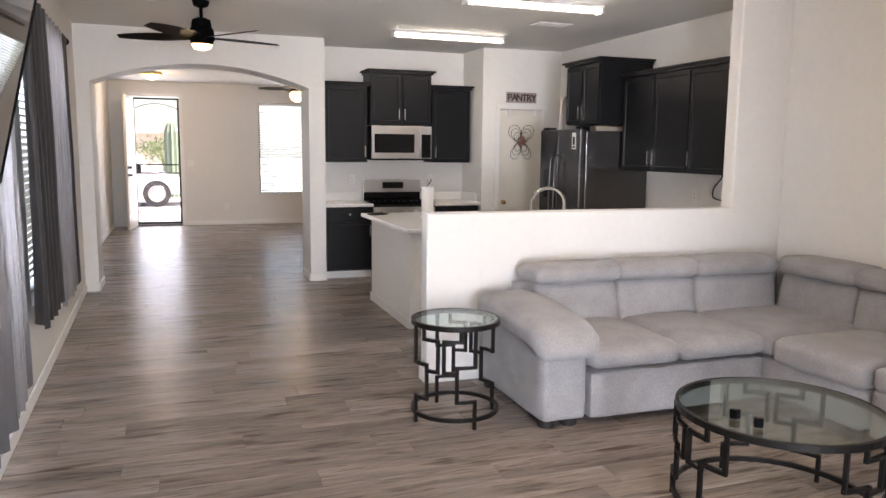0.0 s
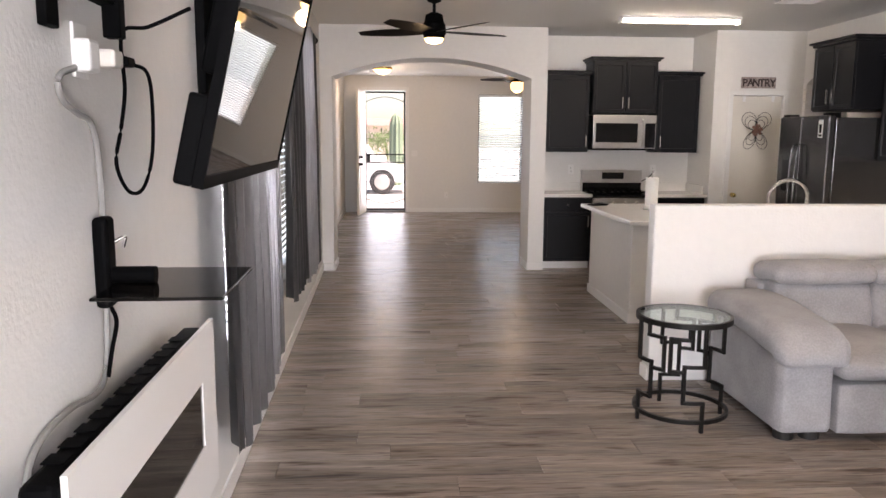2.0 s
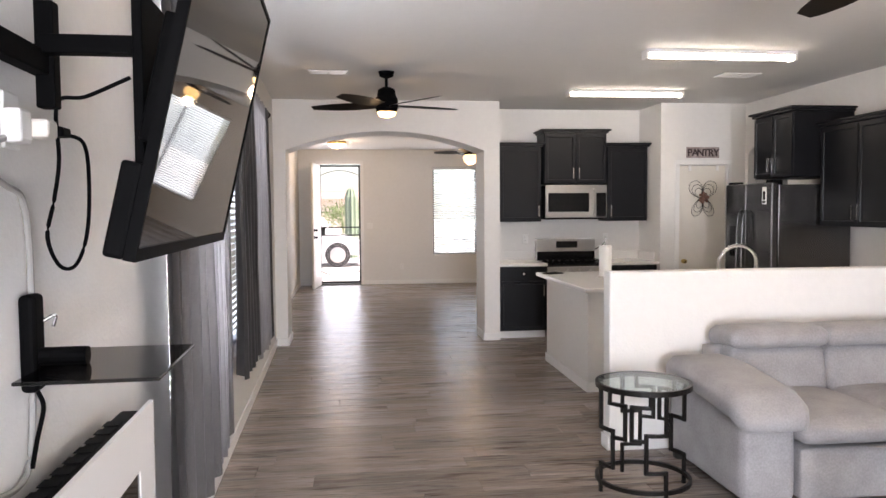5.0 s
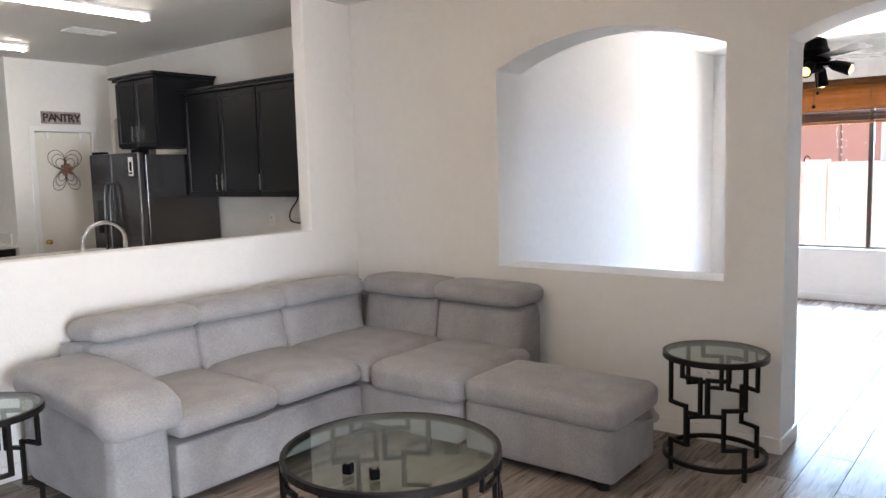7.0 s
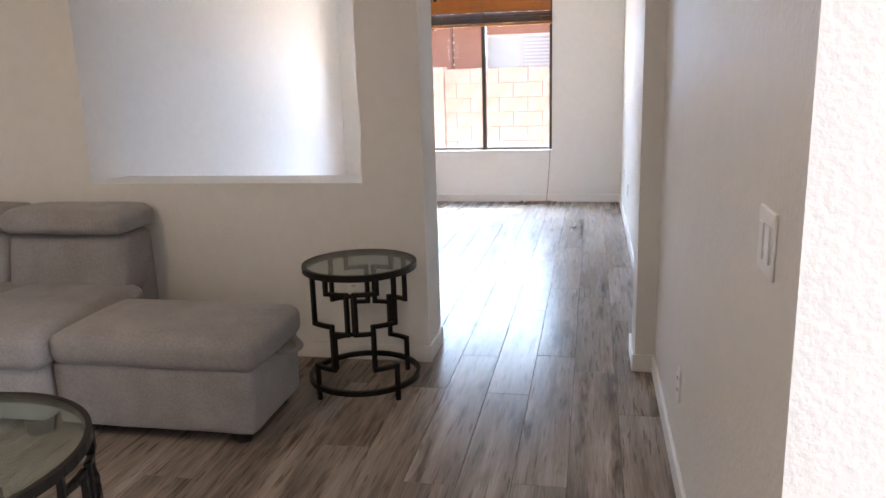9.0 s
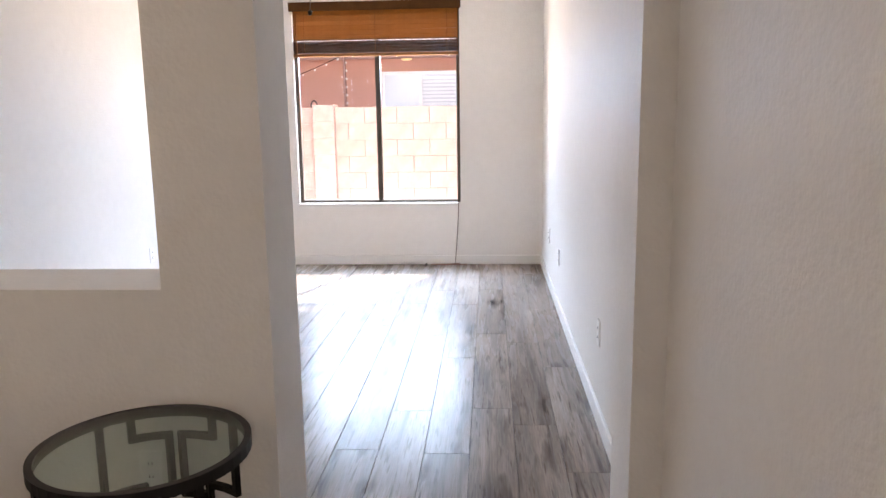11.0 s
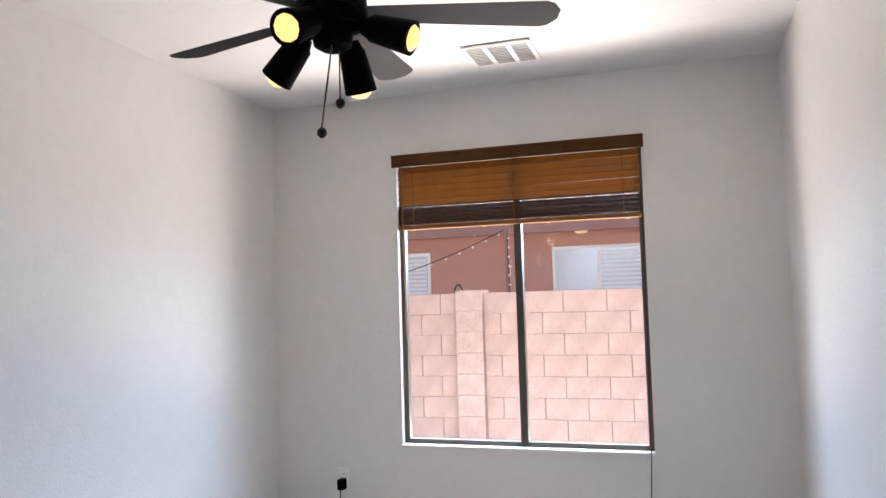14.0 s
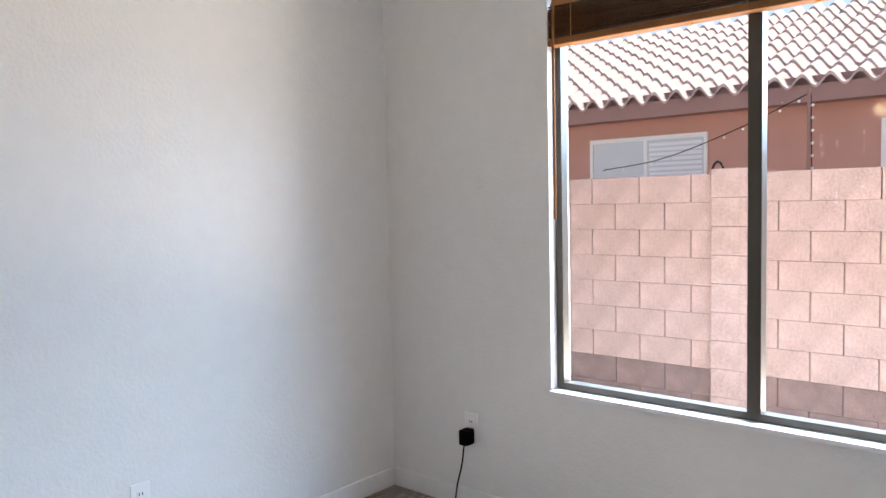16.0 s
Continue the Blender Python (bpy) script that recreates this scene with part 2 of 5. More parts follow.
HAZEGLASS = mat("far_pane", (0.60, 0.64, 0.67), 0.15, var=0.05)
PORCHL = mat("porch_lens", (0.8, 0.65, 0.4), 0.4, var=0, emit=(1.0, 0.7, 0.3), power=0.2)
BRONZE = mat("bronze_frame", (0.085, 0.075, 0.062), 0.4, 0.5, var=0.05)
LAMPW = mat("fluorescent_tube", (0.9, 0.9, 0.88), 0.4, var=0, emit=(1.0, 0.90, 0.74), power=6.4)
LAMPY = mat("warm_lamp", (0.9, 0.8, 0.6), 0.4, var=0, emit=(1.0, 0.62, 0.24), power=1.7)
AMBER = mat("amber_glass", (0.9, 0.7, 0.4), 0.3, var=0, emit=(1.0, 0.60, 0.22), power=0.75)
CAR = mat("white_car_paint", (0.75, 0.75, 0.75), 0.2, var=0, coat=0.6)
RUBBER = mat("tyre_rubber", (0.03, 0.03, 0.03), 0.8)
LEAF = mat("leaf_green", (0.13, 0.2, 0.06), 0.6, var=0.35, scale=9)
BARK = mat("cactus_skin", (0.12, 0.17, 0.07), 0.7, var=0.2, scale=8)
RED = mat("dried_flower", (0.20, 0.10, 0.07), 0.8, var=0.3, scale=30)
SIGNM = mat("sign_board", (0.33, 0.27, 0.25), 0.7, var=0.75, scale=16)
SIGNL = mat("sign_letter", (0.035, 0.02, 0.018), 0.7, var=0.25, scale=25)
WIRE = mat("grey_cable", (0.30, 0.29, 0.275), 0.5, var=0)
GLASS = glass_mat("clear_glass")
TGLASS = glass_mat("table_glass", (0.80, 0.88, 0.85))
SMOKE = glass_mat("smoked_glass", (0.16, 0.15, 0.15))
PANE = glass_mat("window_pane", (0.97, 0.98, 0.98), gloss=0.006)
MESHS = glass_mat("screen_mesh", (0.86, 0.82, 0.82), 0.5)


# ---- mesh helpers ----
def link(name, bm, material, parent=None, label="", smooth=False):
    me = bpy.data.meshes.new(name)
    bm.to_mesh(me)
    bm.free()
    me.materials.append(material)
    if smooth:
        me.shade_smooth()
    ob = new(name, me)
    if parent is not None:
        ob.parent = parent
    if label:
        ob["label"] = label
    return ob


def part(name, bm, material, parent, label="", smooth=False):
    return link(name, bm, material, parent, label, smooth)


def thing(name, m, label, category, group="", kind=""):
    """An empty at a thing's base."""
    o = new(name)
    o.empty_display_size = 0.1
    o.matrix_world = m
    return tagged(o, label, category, group, kind)


def add_box(bm, lo, hi):
    c = [(a + b) / 2 for a, b in zip(lo, hi)]
    s = [max(abs(b - a), 1e-4) for a, b in zip(lo, hi)]
    return bmesh.ops.create_cube(bm, size=1, matrix=Matrix.LocRotScale(c, None, s))["verts"]


def boxes(*pairs, bevel=0.0, seg=2):
    bm = bmesh.new()
    for lo, hi in pairs:
        add_box(bm, lo, hi)
    if bevel:
        bmesh.ops.bevel(bm, geom=bm.edges[:], offset=bevel, segments=seg, profile=0.5, affect="EDGES")
    return bm


def add_cyl(bm, p0, p1, r0, r1=None, seg=16):
    p0, p1 = Vector(p0), Vector(p1)
    d = p1 - p0
    q = d.to_track_quat("Z", "Y").to_matrix().to_4x4()
    return bmesh.ops.create_cone(bm, cap_ends=True, segments=seg, radius1=r0, radius2=r0 if r1 is None else r1, depth=d.length, matrix=Matrix.Translation((p0 + p1) / 2) @ q)["verts"]


def cyls(*rows, seg=16):
    bm = bmesh.new()
    for p0, p1, r0, *r1 in rows:
        add_cyl(bm, p0, p1, r0, r1[0] if r1 else None, seg)
    return bm


def sweep(bm, pts, r, seg=8, closed=False, flat=None):
    """A bar along a line of points; seg 4 with flat=(w, h) gives a rectangular bar."""
    pts = [Vector(p) for p in pts]
    n = len(pts)
    rings = []
    for i, p in enumerate(pts):
        a = pts[i - 1] if (i > 0 or closed) else p
        b = pts[(i + 1) % n] if (i < n - 1 or closed) else p
        d = (b - a).normalized()
        up = Vector((0, 0, 1)) if abs(d.z) < 0.9 else Vector((0, 1, 0))
        s = d.cross(up).normalized()
        u = s.cross(d).normalized()
        ring = []
        for k in range(seg):
            t = 2 * math.pi * (k + 0.5) / seg
            if flat:
                ring.append(bm.verts.new(p + s * math.copysign(flat[0] / 2, math.cos(t)) + u * math.copysign(flat[1] / 2, math.sin(t))))
            else:
                ring.append(bm.verts.new(p + s * r * math.cos(t) + u * r * math.sin(t)))
        rings.append(ring)
    for i in range(n if closed else n - 1):
        a, b = rings[i], rings[(i + 1) % n]
        for k in range(seg):
            bm.faces.new((a[k], a[(k + 1) % seg], b[(k + 1) % seg], b[k]))
    if not closed:
        bm.faces.new(rings[0][::-1])
        bm.faces.new(rings[-1])
    bmesh.ops.recalc_face_normals(bm, faces=bm.faces[:])
    return bm


def bars(*rows, closed=False, seg=8, flat=None):
    bm = bmesh.new()
    for pts, r in rows:
        sweep(bm, pts, r, seg, closed, flat)
    return bm


def smooth_line(pts, n=6):
    """A Catmull-Rom line through the points."""
    p = [Vector(q) for q in pts]
    p = [p[0] * 2 - p[1]] + p + [p[-1] * 2 - p[-2]]
    out = []
    for i in range(1, len(p) - 2):
        for k in range(n):
            t = k / n
            out.append(0.5 * ((2 * p[i]) + (p[i + 1] - p[i - 1]) * t + (2 * p[i - 1] - 5 * p[i] + 4 * p[i + 1] - p[i + 2]) * t * t + (3 * p[i] - p[i - 1] - 3 * p[i + 1] + p[i + 2]) * t ** 3))
    return out + [p[-2]]


def lathe(profile, seg=28):
    """A turned shape about z from (radius, height) pairs."""
    bm = bmesh.new()
    rings = []
    for r, z in profile:
        rings.append([bm.verts.new((r * math.cos(2 * math.pi * k / seg), r * math.sin(2 * math.pi * k / seg), z)) for k in range(seg)])
    for a, b in zip(rings, rings[1:]):
        for k in range(seg):
            bm.faces.new((a[k], a[(k + 1) % seg], b[(k + 1) % seg], b[k]))
    bm.faces.new(rings[0][::-1])
    bm.faces.new(rings[-1])
    bmesh.ops.recalc_face_normals(bm, faces=bm.faces[:])
    return bm


def cushion(lo, hi, r=0.06, puff=0.02, cuts=9, seed=0.0, slump=0.0):
    """A stuffed block: rounded edges, bulging top and sides, slight unevenness."""
    bm = bmesh.new()
    bmesh.ops.create_cube(bm, size=2)
    bmesh.ops.subdivide_edges(bm, edges=bm.edges[:], cuts=cuts, use_grid_fill=True)
    c = Vector([(a + b) / 2 for a, b in zip(lo, hi)])
    h = Vector([(b - a) / 2 for a, b in zip(lo, hi)])
    for v in bm.verts:
        p = Vector([math.copysign(abs(v.co[k]) ** 0.75, v.co[k]) for k in range(3)])
        w = Vector([p[k] * h[k] for k in range(3)])
        rr = min(r, min(h) * 0.98)
        q = Vector([max(-(h[k] - rr), min(h[k] - rr, w[k])) for k in range(3)])
        d = w - q
        if d.length > 1e-6:
            w = q + d.normalized() * min(rr, d.length if d.length < rr else rr)
        f = [1 - p[k] * p[k] for k in range(3)]
        w.z += math.copysign(puff, p.z) * max(f[0], 0) ** 0.6 * max(f[1], 0) ** 0.6 * abs(p.z) if p.z > 0 else 0
        w.x += p.x * puff * 0.5 * f[1] * f[2]
        w.y += p.y * puff * 0.5 * f[0] * f[2]
        w += Vector(noise.noise_vector((w + c) * 5 + Vector((seed, 0, 0)))) * 0.004
        v.co = w + c
    return bm


def prism(bm, outline, c0, c1, axis):
    """Extrude an outline of (u, z) along the wall's normal; axis is the wall's normal axis."""
    def at(u, z, c):
        return (c, u, z) if axis == "x" else (u, c, z)
    a = [bm.verts.new(at(u, z, c0)) for u, z in outline]
    b = [bm.verts.new(at(u, z, c1)) for u, z in outline]
    bm.faces.new(a)
    bm.faces.new(b[::-1])
    n = len(a)
    for k in range(n):
        bm.faces.new((a[k], b[k], b[(k + 1) % n], a[(k + 1) % n]))


def wall(name, axis, c0, c1, u0, u1, openings=(), z1=2.74, z0=0.0, material=None, label="white painted plaster wall with light orange-peel texture"):
    """A wall with openings (a, b, bottom, top, rise of the arch)."""
    bm = bmesh.new()
    u = u0
    for a, b, lo, top, rise in sorted(openings):
        if a > u:
            prism(bm, [(u, z0), (a, z0), (a, z1), (u, z1)], c0, c1, axis)
        if lo > z0:
            prism(bm, [(a, z0), (b, z0), (b, lo), (a, lo)], c0, c1, axis)
        n = 24 if rise else 1
        curve = [(a + (b - a) * k / n, top + rise * (1 - (2 * k / n - 1) ** 2)) for k in range(n + 1)]
        if top < z1:
            prism(bm, curve + [(b, z1), (a, z1)], c0, c1, axis)
        u = b
    if u1 > u:
        prism(bm, [(u, z0), (u1, z0), (u1, z1), (u, z1)], c0, c1, axis)
    bmesh.ops.recalc_face_normals(bm, faces=bm.faces[:])
    ob = link(name, bm, material or WALL)
    return tagged(ob, label, "wall", kind="structure")


def base(name, lo, hi, parent=None):
    ob = link(name, boxes((lo, hi), bevel=0.004, seg=2), TRIM, parent)
    return tagged(ob, "white painted baseboard along the wall", "baseboard", kind="structure")


# ---- the structure ----
SIDE = pose(-1.527, 0, 0, 0, 0, 1.49)
H = 2.74
sub = link("subfloor", boxes(((-2.6, -3.2, -0.12), (8.5, 15.4, -0.006))), SUB)
tagged(sub, "dark underlay beneath the laminate floor", "floor", kind="structure")
for nm, lo, hi in (("ceiling", (-2.6, -3.2, H), (3.9, 15.4, H + 0.1)), ("ceiling_den", (3.9, -0.2, H), (8.6, 3.6, H + 0.1))):
    tagged(link(nm, boxes((lo, hi)), CEIL), "white textured ceiling", "ceiling", kind="structure")

WIN_A, WIN_B = (2.92, 4.0), (4.78, 6.3)
wl = wall("wall_west", "x", -0.16, 0.0, -3.2, 8.35, [(*WIN_A, 0.55, 2.35, 0), (*WIN_B, 0.55, 2.35, 0)])
wl.matrix_world = SIDE
wall("wall_arch", "y", 8.29, 8.78, -1.95, 0.80, [(-1.61, 0.62, 0.0, 2.18, 0.215)])
wall("wall_front_west", "x", -2.12, -1.96, 8.3, 15.1)
wall("wall_front", "y", 15.12, 15.28, -2.2, 3.95, [(-1.56, -0.73, 0.0, 2.45, 0), (0.75, 2.55, 0.6, 2.40, 0)])
wall("wall_kitchen_back", "y", 8.95, 9.1, 0.66, 2.86)
wall("wall_kitchen_side", "x", 0.64, 0.80, 8.775, 8.95)
wall("wall_pantry_side", "x", 2.72, 2.86, 8.40, 8.95)
wall("wall_pantry", "y", 8.28, 8.40, 2.72, 3.77, [(2.95, 3.54, 0.0, 2.02, 0)])
wall("wall_kitchen_east", "x", 3.77, 3.92, 4.40, 8.40, [(7.40, 8.22, 0.0, 2.14, 0.14)])
wall("wall_front_east", "x", 3.77, 3.92, 9.1, 15.12)
wall("wall_hall_back", "x", 4.95, 5.05, 7.0, 8.9)
wall("wall_hall_side", "y", 8.75, 8.9, 3.92, 4.95)
wall("wall_hall_side_near", "y", 6.9, 7.0, 3.92, 4.95)
tagged(link("ceiling_hall", boxes(((3.9, 6.9, H), (5.05, 8.9, H + 0.1))), CEIL), "white textured ceiling", "ceiling", kind="structure")
hb = bmesh.new()
prism(hb, [(0.70, 0), (3.54, 0), (3.54, H), (3.08, H), (3.08, 1.115), (0.70, 1.115)], 4.28, 4.40, "y")
bmesh.ops.recalc_face_normals(hb, faces=hb.faces[:])
bmesh.ops.bevel(hb, geom=[e for e in hb.edges if e.calc_length() > 0.2], offset=0.012, segments=3, profile=0.5, affect="EDGES")
tagged(link("wall_half", hb, WALL), "white painted half wall and pillar between sofa and kitchen", "wall", kind="structure")
wall("wall_living_east", "x", 3.54, 3.83, 0.06, 4.40, [(0.27, 1.25, 0.0, 2.12, 0.12), (1.55, 2.99, 0.887, 2.135, 0.17)])
wall("wall_corridor", "y", 0.06, 0.18, 1.29, 3.54)
wall("wall_nook", "x", 1.29, 1.41, -3.2, 0.06)
wall("wall_back", "y", -3.2, -3.05, -1.7, 1.29, [(-0.95, 1.15, 0.0, 2.3, 0)])
wall("wall_den_south", "y", 0.03, 0.17, 3.83, 8.385)
wall("wall_den_north", "y", 3.27, 3.41, 3.83, 8.385)
wall("wall_den_east", "x", 8.385, 8.53, 0.0, 3.45, [(0.91, 2.40, 0.57, 2.35, 0)])

BH, BT = 0.085, 0.014
bw = base("baseboard_west", (0, -3.0, 0), (BT, 8.3, BH))
bw.matrix_world = SIDE
for lo, hi in (((-1.74, 8.29 - BT, 0), (-1.61, 8.29, BH)), ((-1.61, 8.28, 0), (-1.61 + BT, 8.78, BH)), ((0.62, 8.29 - BT, 0), (0.80, 8.29, BH)), ((0.62 - BT, 8.28, 0), (0.62, 8.78, BH)),
               ((-1.96, 8.8, 0), (-1.96 + BT, 15.1, BH)), ((-0.66, 15.12 - BT, 0), (3.77, 15.12, BH)), ((0.70, 4.28 - BT, 0), (3.54, 4.28, BH)), ((0.70 - BT, 4.27, 0), (0.70, 4.40, BH)),
               ((3.54 - BT, 1.25, 0), (3.54, 4.27, BH)), ((3.53, 1.25 - BT, 0), (3.83, 1.25, BH)), ((3.53, 0.27, 0), (3.83, 0.27 + BT, BH)), ((3.54 - BT, 0.18, 0), (3.54, 0.27, BH)),
               ((1.29, 0.18, 0), (3.53, 0.18 + BT, BH)), ((1.29 - BT, -3.0, 0), (1.29, 0.18, BH)), ((3.84, 0.17, 0), (8.37, 0.17 + BT, BH)), ((3.84, 3.27 - BT, 0), (8.37, 3.27, BH)),
               ((8.385 - BT, 0.18, 0), (8.385, 3.26, BH)), ((3.83, 1.26, 0), (3.83 + BT, 3.26, BH)), ((2.72, 8.28 - BT, 0), (2.92, 8.28, BH))):
    base("baseboard", lo, hi)


# ---- living room ----
def seam(name, pts, parent):
    """A thin sewn welt along an edge."""
    part(name, bars((smooth_line(pts), 0.0035), seg=6), SOFA, parent)


def build_sofa():
    s = thing("sectional_sofa", pose(0, 0, 0), "light grey velour corner sofa with adjustable headrests", "sofa")
    part("arm", cushion((1.03, 3.27, 0.04), (1.31, 4.16, 0.50), 0.035, 0.006), SOFA, s, smooth=True)
    bm = cushion((0.975, 3.205, 0.475), (1.365, 4.13, 0.625), 0.068, 0.022, 11, seed=2)
    for v in bm.verts:
        v.co.z -= max(0.0, 3.75 - v.co.y) * 0.10 + max(0.0, 3.32 - v.co.y) * 0.35
    part("arm_pad", bm, SOFA, s, "padded rolled armrest top", smooth=True)
    seam("arm_seam", [(1.012, 3.262, 0.475), (1.315, 3.262, 0.475)], s)
    part("base", cushion((1.33, 3.36, 0.07), (2.50, 4.16, 0.30), 0.02, 0.0, 4), SOFA, s, smooth=True)
    d = part("pull_out_drawer", cushion((1.325, 3.25, 0.045), (2.50, 3.40, 0.305), 0.018, 0.003), SOFA, s, "pull-out bed front with fabric loops", smooth=True)
    for x in (1.74, 2.10):
        bm = bars((smooth_line([(x - 0.075, 3.258, 0.310), (x - 0.04, 3.215, 0.316), (x + 0.04, 3.215, 0.316), (x + 0.075, 3.258, 0.310)]), 0), seg=4, flat=(0.028, 0.006))
        part("pull_strap", bm, SOFA, d)
    for i, (a, b) in enumerate(((1.325, 1.908), (1.912, 2.51))):
        part("seat_cushion", cushion((a, 3.23, 0.322), (b, 4.0, 0.44), 0.05, 0.034, 13, seed=i * 3), SOFA, s, smooth=True)
        seam("piping", [(a + 0.05, 3.222, 0.395), (b - 0.05, 3.222, 0.395)], s)
    part("corner_seat", cushion((2.515, 3.20, 0.30), (3.28, 4.0, 0.44), 0.045, 0.022, 11, seed=8), SOFA, s, smooth=True)
    part("chaise_seat", cushion((2.50, 2.575, 0.285), (3.28, 3.195, 0.44), 0.05, 0.024, 13, seed=11), SOFA, s, smooth=True)
    part("corner_base", cushion((2.53, 2.59, 0.07), (3.46, 4.14, 0.30), 0.02, 0.0, 4), SOFA, s, smooth=True)
    part("back_frame", cushion((1.27, 4.06, 0.07), (3.50, 4.25, 0.67), 0.03, 0.0, 5), SOFA, s, smooth=True)
    part("back_frame", cushion((3.34, 2.655, 0.07), (3.505, 4.22, 0.67), 0.03, 0.0, 5), SOFA, s, smooth=True)
    for i, (a, b) in enumerate(((1.315, 1.905), (1.91, 2.52), (2.525, 3.20))):
        bm = cushion((a, 3.88, 0.40), (b, 4.10, 0.69), 0.045, 0.010, 11, seed=20 + i)
        for v in bm.verts:
            v.co.y += (v.co.z - 0.42) * 0.22
        part("back_cushion", bm, SOFA, s, smooth=True)
        bm = cushion((a - 0.018, 3.875, 0.685), (b - 0.002, 4.225, 0.80), 0.05, 0.014, 11, seed=30 + i)
        for v in bm.verts:
            v.co.z -= max(0.0, v.co.y - 4.05) * 0.12
        part("headrest", bm, SOFA, s, "tilting padded headrest", smooth=True)
    for i, (a, b) in enumerate(((3.285, 3.92), (2.63, 3.28))):
        bm = cushion((3.19, a, 0.40), (3.42, b, 0.69), 0.045, 0.010, 11, seed=40 + i)
        for v in bm.verts:
            v.co.x += (v.co.z - 0.42) * 0.2
        part("back_cushion", bm, SOFA, s, smooth=True)
        bm = cushion((3.18, a - 0.012, 0.685), (3.505, b - 0.002, 0.80), 0.05, 0.014, 11, seed=50 + i)
        part("headrest", bm, SOFA, s, "tilting padded headrest", smooth=True)
    for p in ((1.10, 3.35), (1.235, 3.35), (1.09, 4.1), (2.6, 2.68), (3.4, 2.72), (3.4, 4.1)):
        part("foot", cyls(((*p, 0), (*p, 0.065), 0.05, 0.056), seg=20), FOOT, s, "black plastic foot")
    o = thing("storage_ottoman", pose(0, 0, 0), "grey velour storage ottoman with pull loop beside the sofa", "ottoman")
    part("box", cushion((2.575, 1.725, 0.05), (3.06, 2.565, 0.31), 0.016, 0.004), SOFA, o, smooth=True)
    part("seat", cushion((2.558, 1.70, 0.298), (3.075, 2.57, 0.435), 0.05, 0.016, 13, seed=61), SOFA, o, smooth=True)
    bm = bars((smooth_line([(2.80, 1.712, 0.306), (2.85, 1.665, 0.292), (2.93, 1.665, 0.292), (2.98, 1.712, 0.306)]), 0), seg=4, flat=(0.03, 0.006))
    part("pull_strap", bm, SOFA, o)
    for p in ((2.64, 1.80), (2.99, 1.80), (2.64, 2.48), (2.99, 2.48)):
        part("foot", cyls(((*p, 0), (*p, 0.055), 0.03)), FOOT, o, "black plastic foot")


build_sofa()


def key_table(name, m, r, h, motifs, label, bar=0.017):
    """A round table: glass in a ring, on a pierced key-pattern drum."""
    t = thing(name, m, label, "table", "round key-pattern tables")
    bar2 = (bar, bar)

    def ring(z, hh, rr=r):
        pts = [(rr * math.cos(2 * math.pi * k / 48), rr * math.sin(2 * math.pi * k / 48), z) for k in range(48)]
        return bars((pts, 0), closed=True, seg=4, flat=(bar, hh))

    part("top_ring", ring(h - 0.015, 0.028), IRON, t)
    part("bottom_ring", ring(0.045 * h / 0.58 + 0.012, 0.022), IRON, t)
    bm = lathe([(r - bar * 0.55, h - 0.009), (r - bar * 0.55, h - 0.001)], 48)
    g = part("glass_top", bm, TGLASS, t, "clear greenish tempered glass top")
    g.visible_shadow = False

    def line(pts, th0):
        out = []
        for (a0, z0), (a1, z1) in zip(pts, pts[1:]):
            n = max(1, int(abs(a1 - a0) / 6))
            for k in range(n):
                out.append((a0 + (a1 - a0) * k / n, z0 + (z1 - z0) * k / n))
        out.append(pts[-1])
        return [(r * math.cos(radians(th0 + a)), r * math.sin(radians(th0 + a)), z * (h - 0.03) + 0.0) for a, z in out]

    k = 360 / motifs / 90
    for i in range(motifs):
        th, sg = 360 * i / motifs, k * (-1 if i % 2 == 0 else 1)
        bm = bmesh.new()
        for pts in ([(0, 1.0), (0, 0.64), (24, 0.64), (24, 0.29), (0, 0.29), (0, 0.0)], [(19, 1.0), (19, 0.90), (41, 0.90), (41, 0.585), (24, 0.585)]):
            q = line([(a * sg, z) for a, z in pts], th)
            for a, b in zip(q, q[1:]):
                d = (Vector(b) - Vector(a)).normalized() * bar * 0.5
                sweep(bm, [Vector(a) - d, Vector(b) + d], 0, 4, False, bar2)
        part("key_leg", bm, IRON, t)
    return t


st1 = key_table("side_table", pose(0.67, 3.66, 0, 0, 0, 276), 0.245, 0.58, 4, "round glass side table with black iron key-pattern base")
st2 = copy_thing(st1, pose(3.235, 1.485, 0, 0, 0, 232))
key_table("coffee_table", pose(1.585, 2.17, 0, 0, 0, 200), 0.417, 0.455, 6, "low round glass coffee table with black iron key-pattern base")
for x, y, a in ((1.31, 2.125, 20), (1.33, 2.015, 55)):
    c = thing("trinket_box", pose(x, y, 0.4545, 0, 0, a), "small black cube trinket on the glass table", "ornament", "cubes on the table")
    part("body", boxes(((-0.017, -0.017, 0), (0.017, 0.017, 0.036)), bevel=0.004), BLACK, c)
    part("top_mark", boxes(((-0.009, -0.009, 0.036), (0.009, 0.009, 0.0375))), DSTEEL, c)


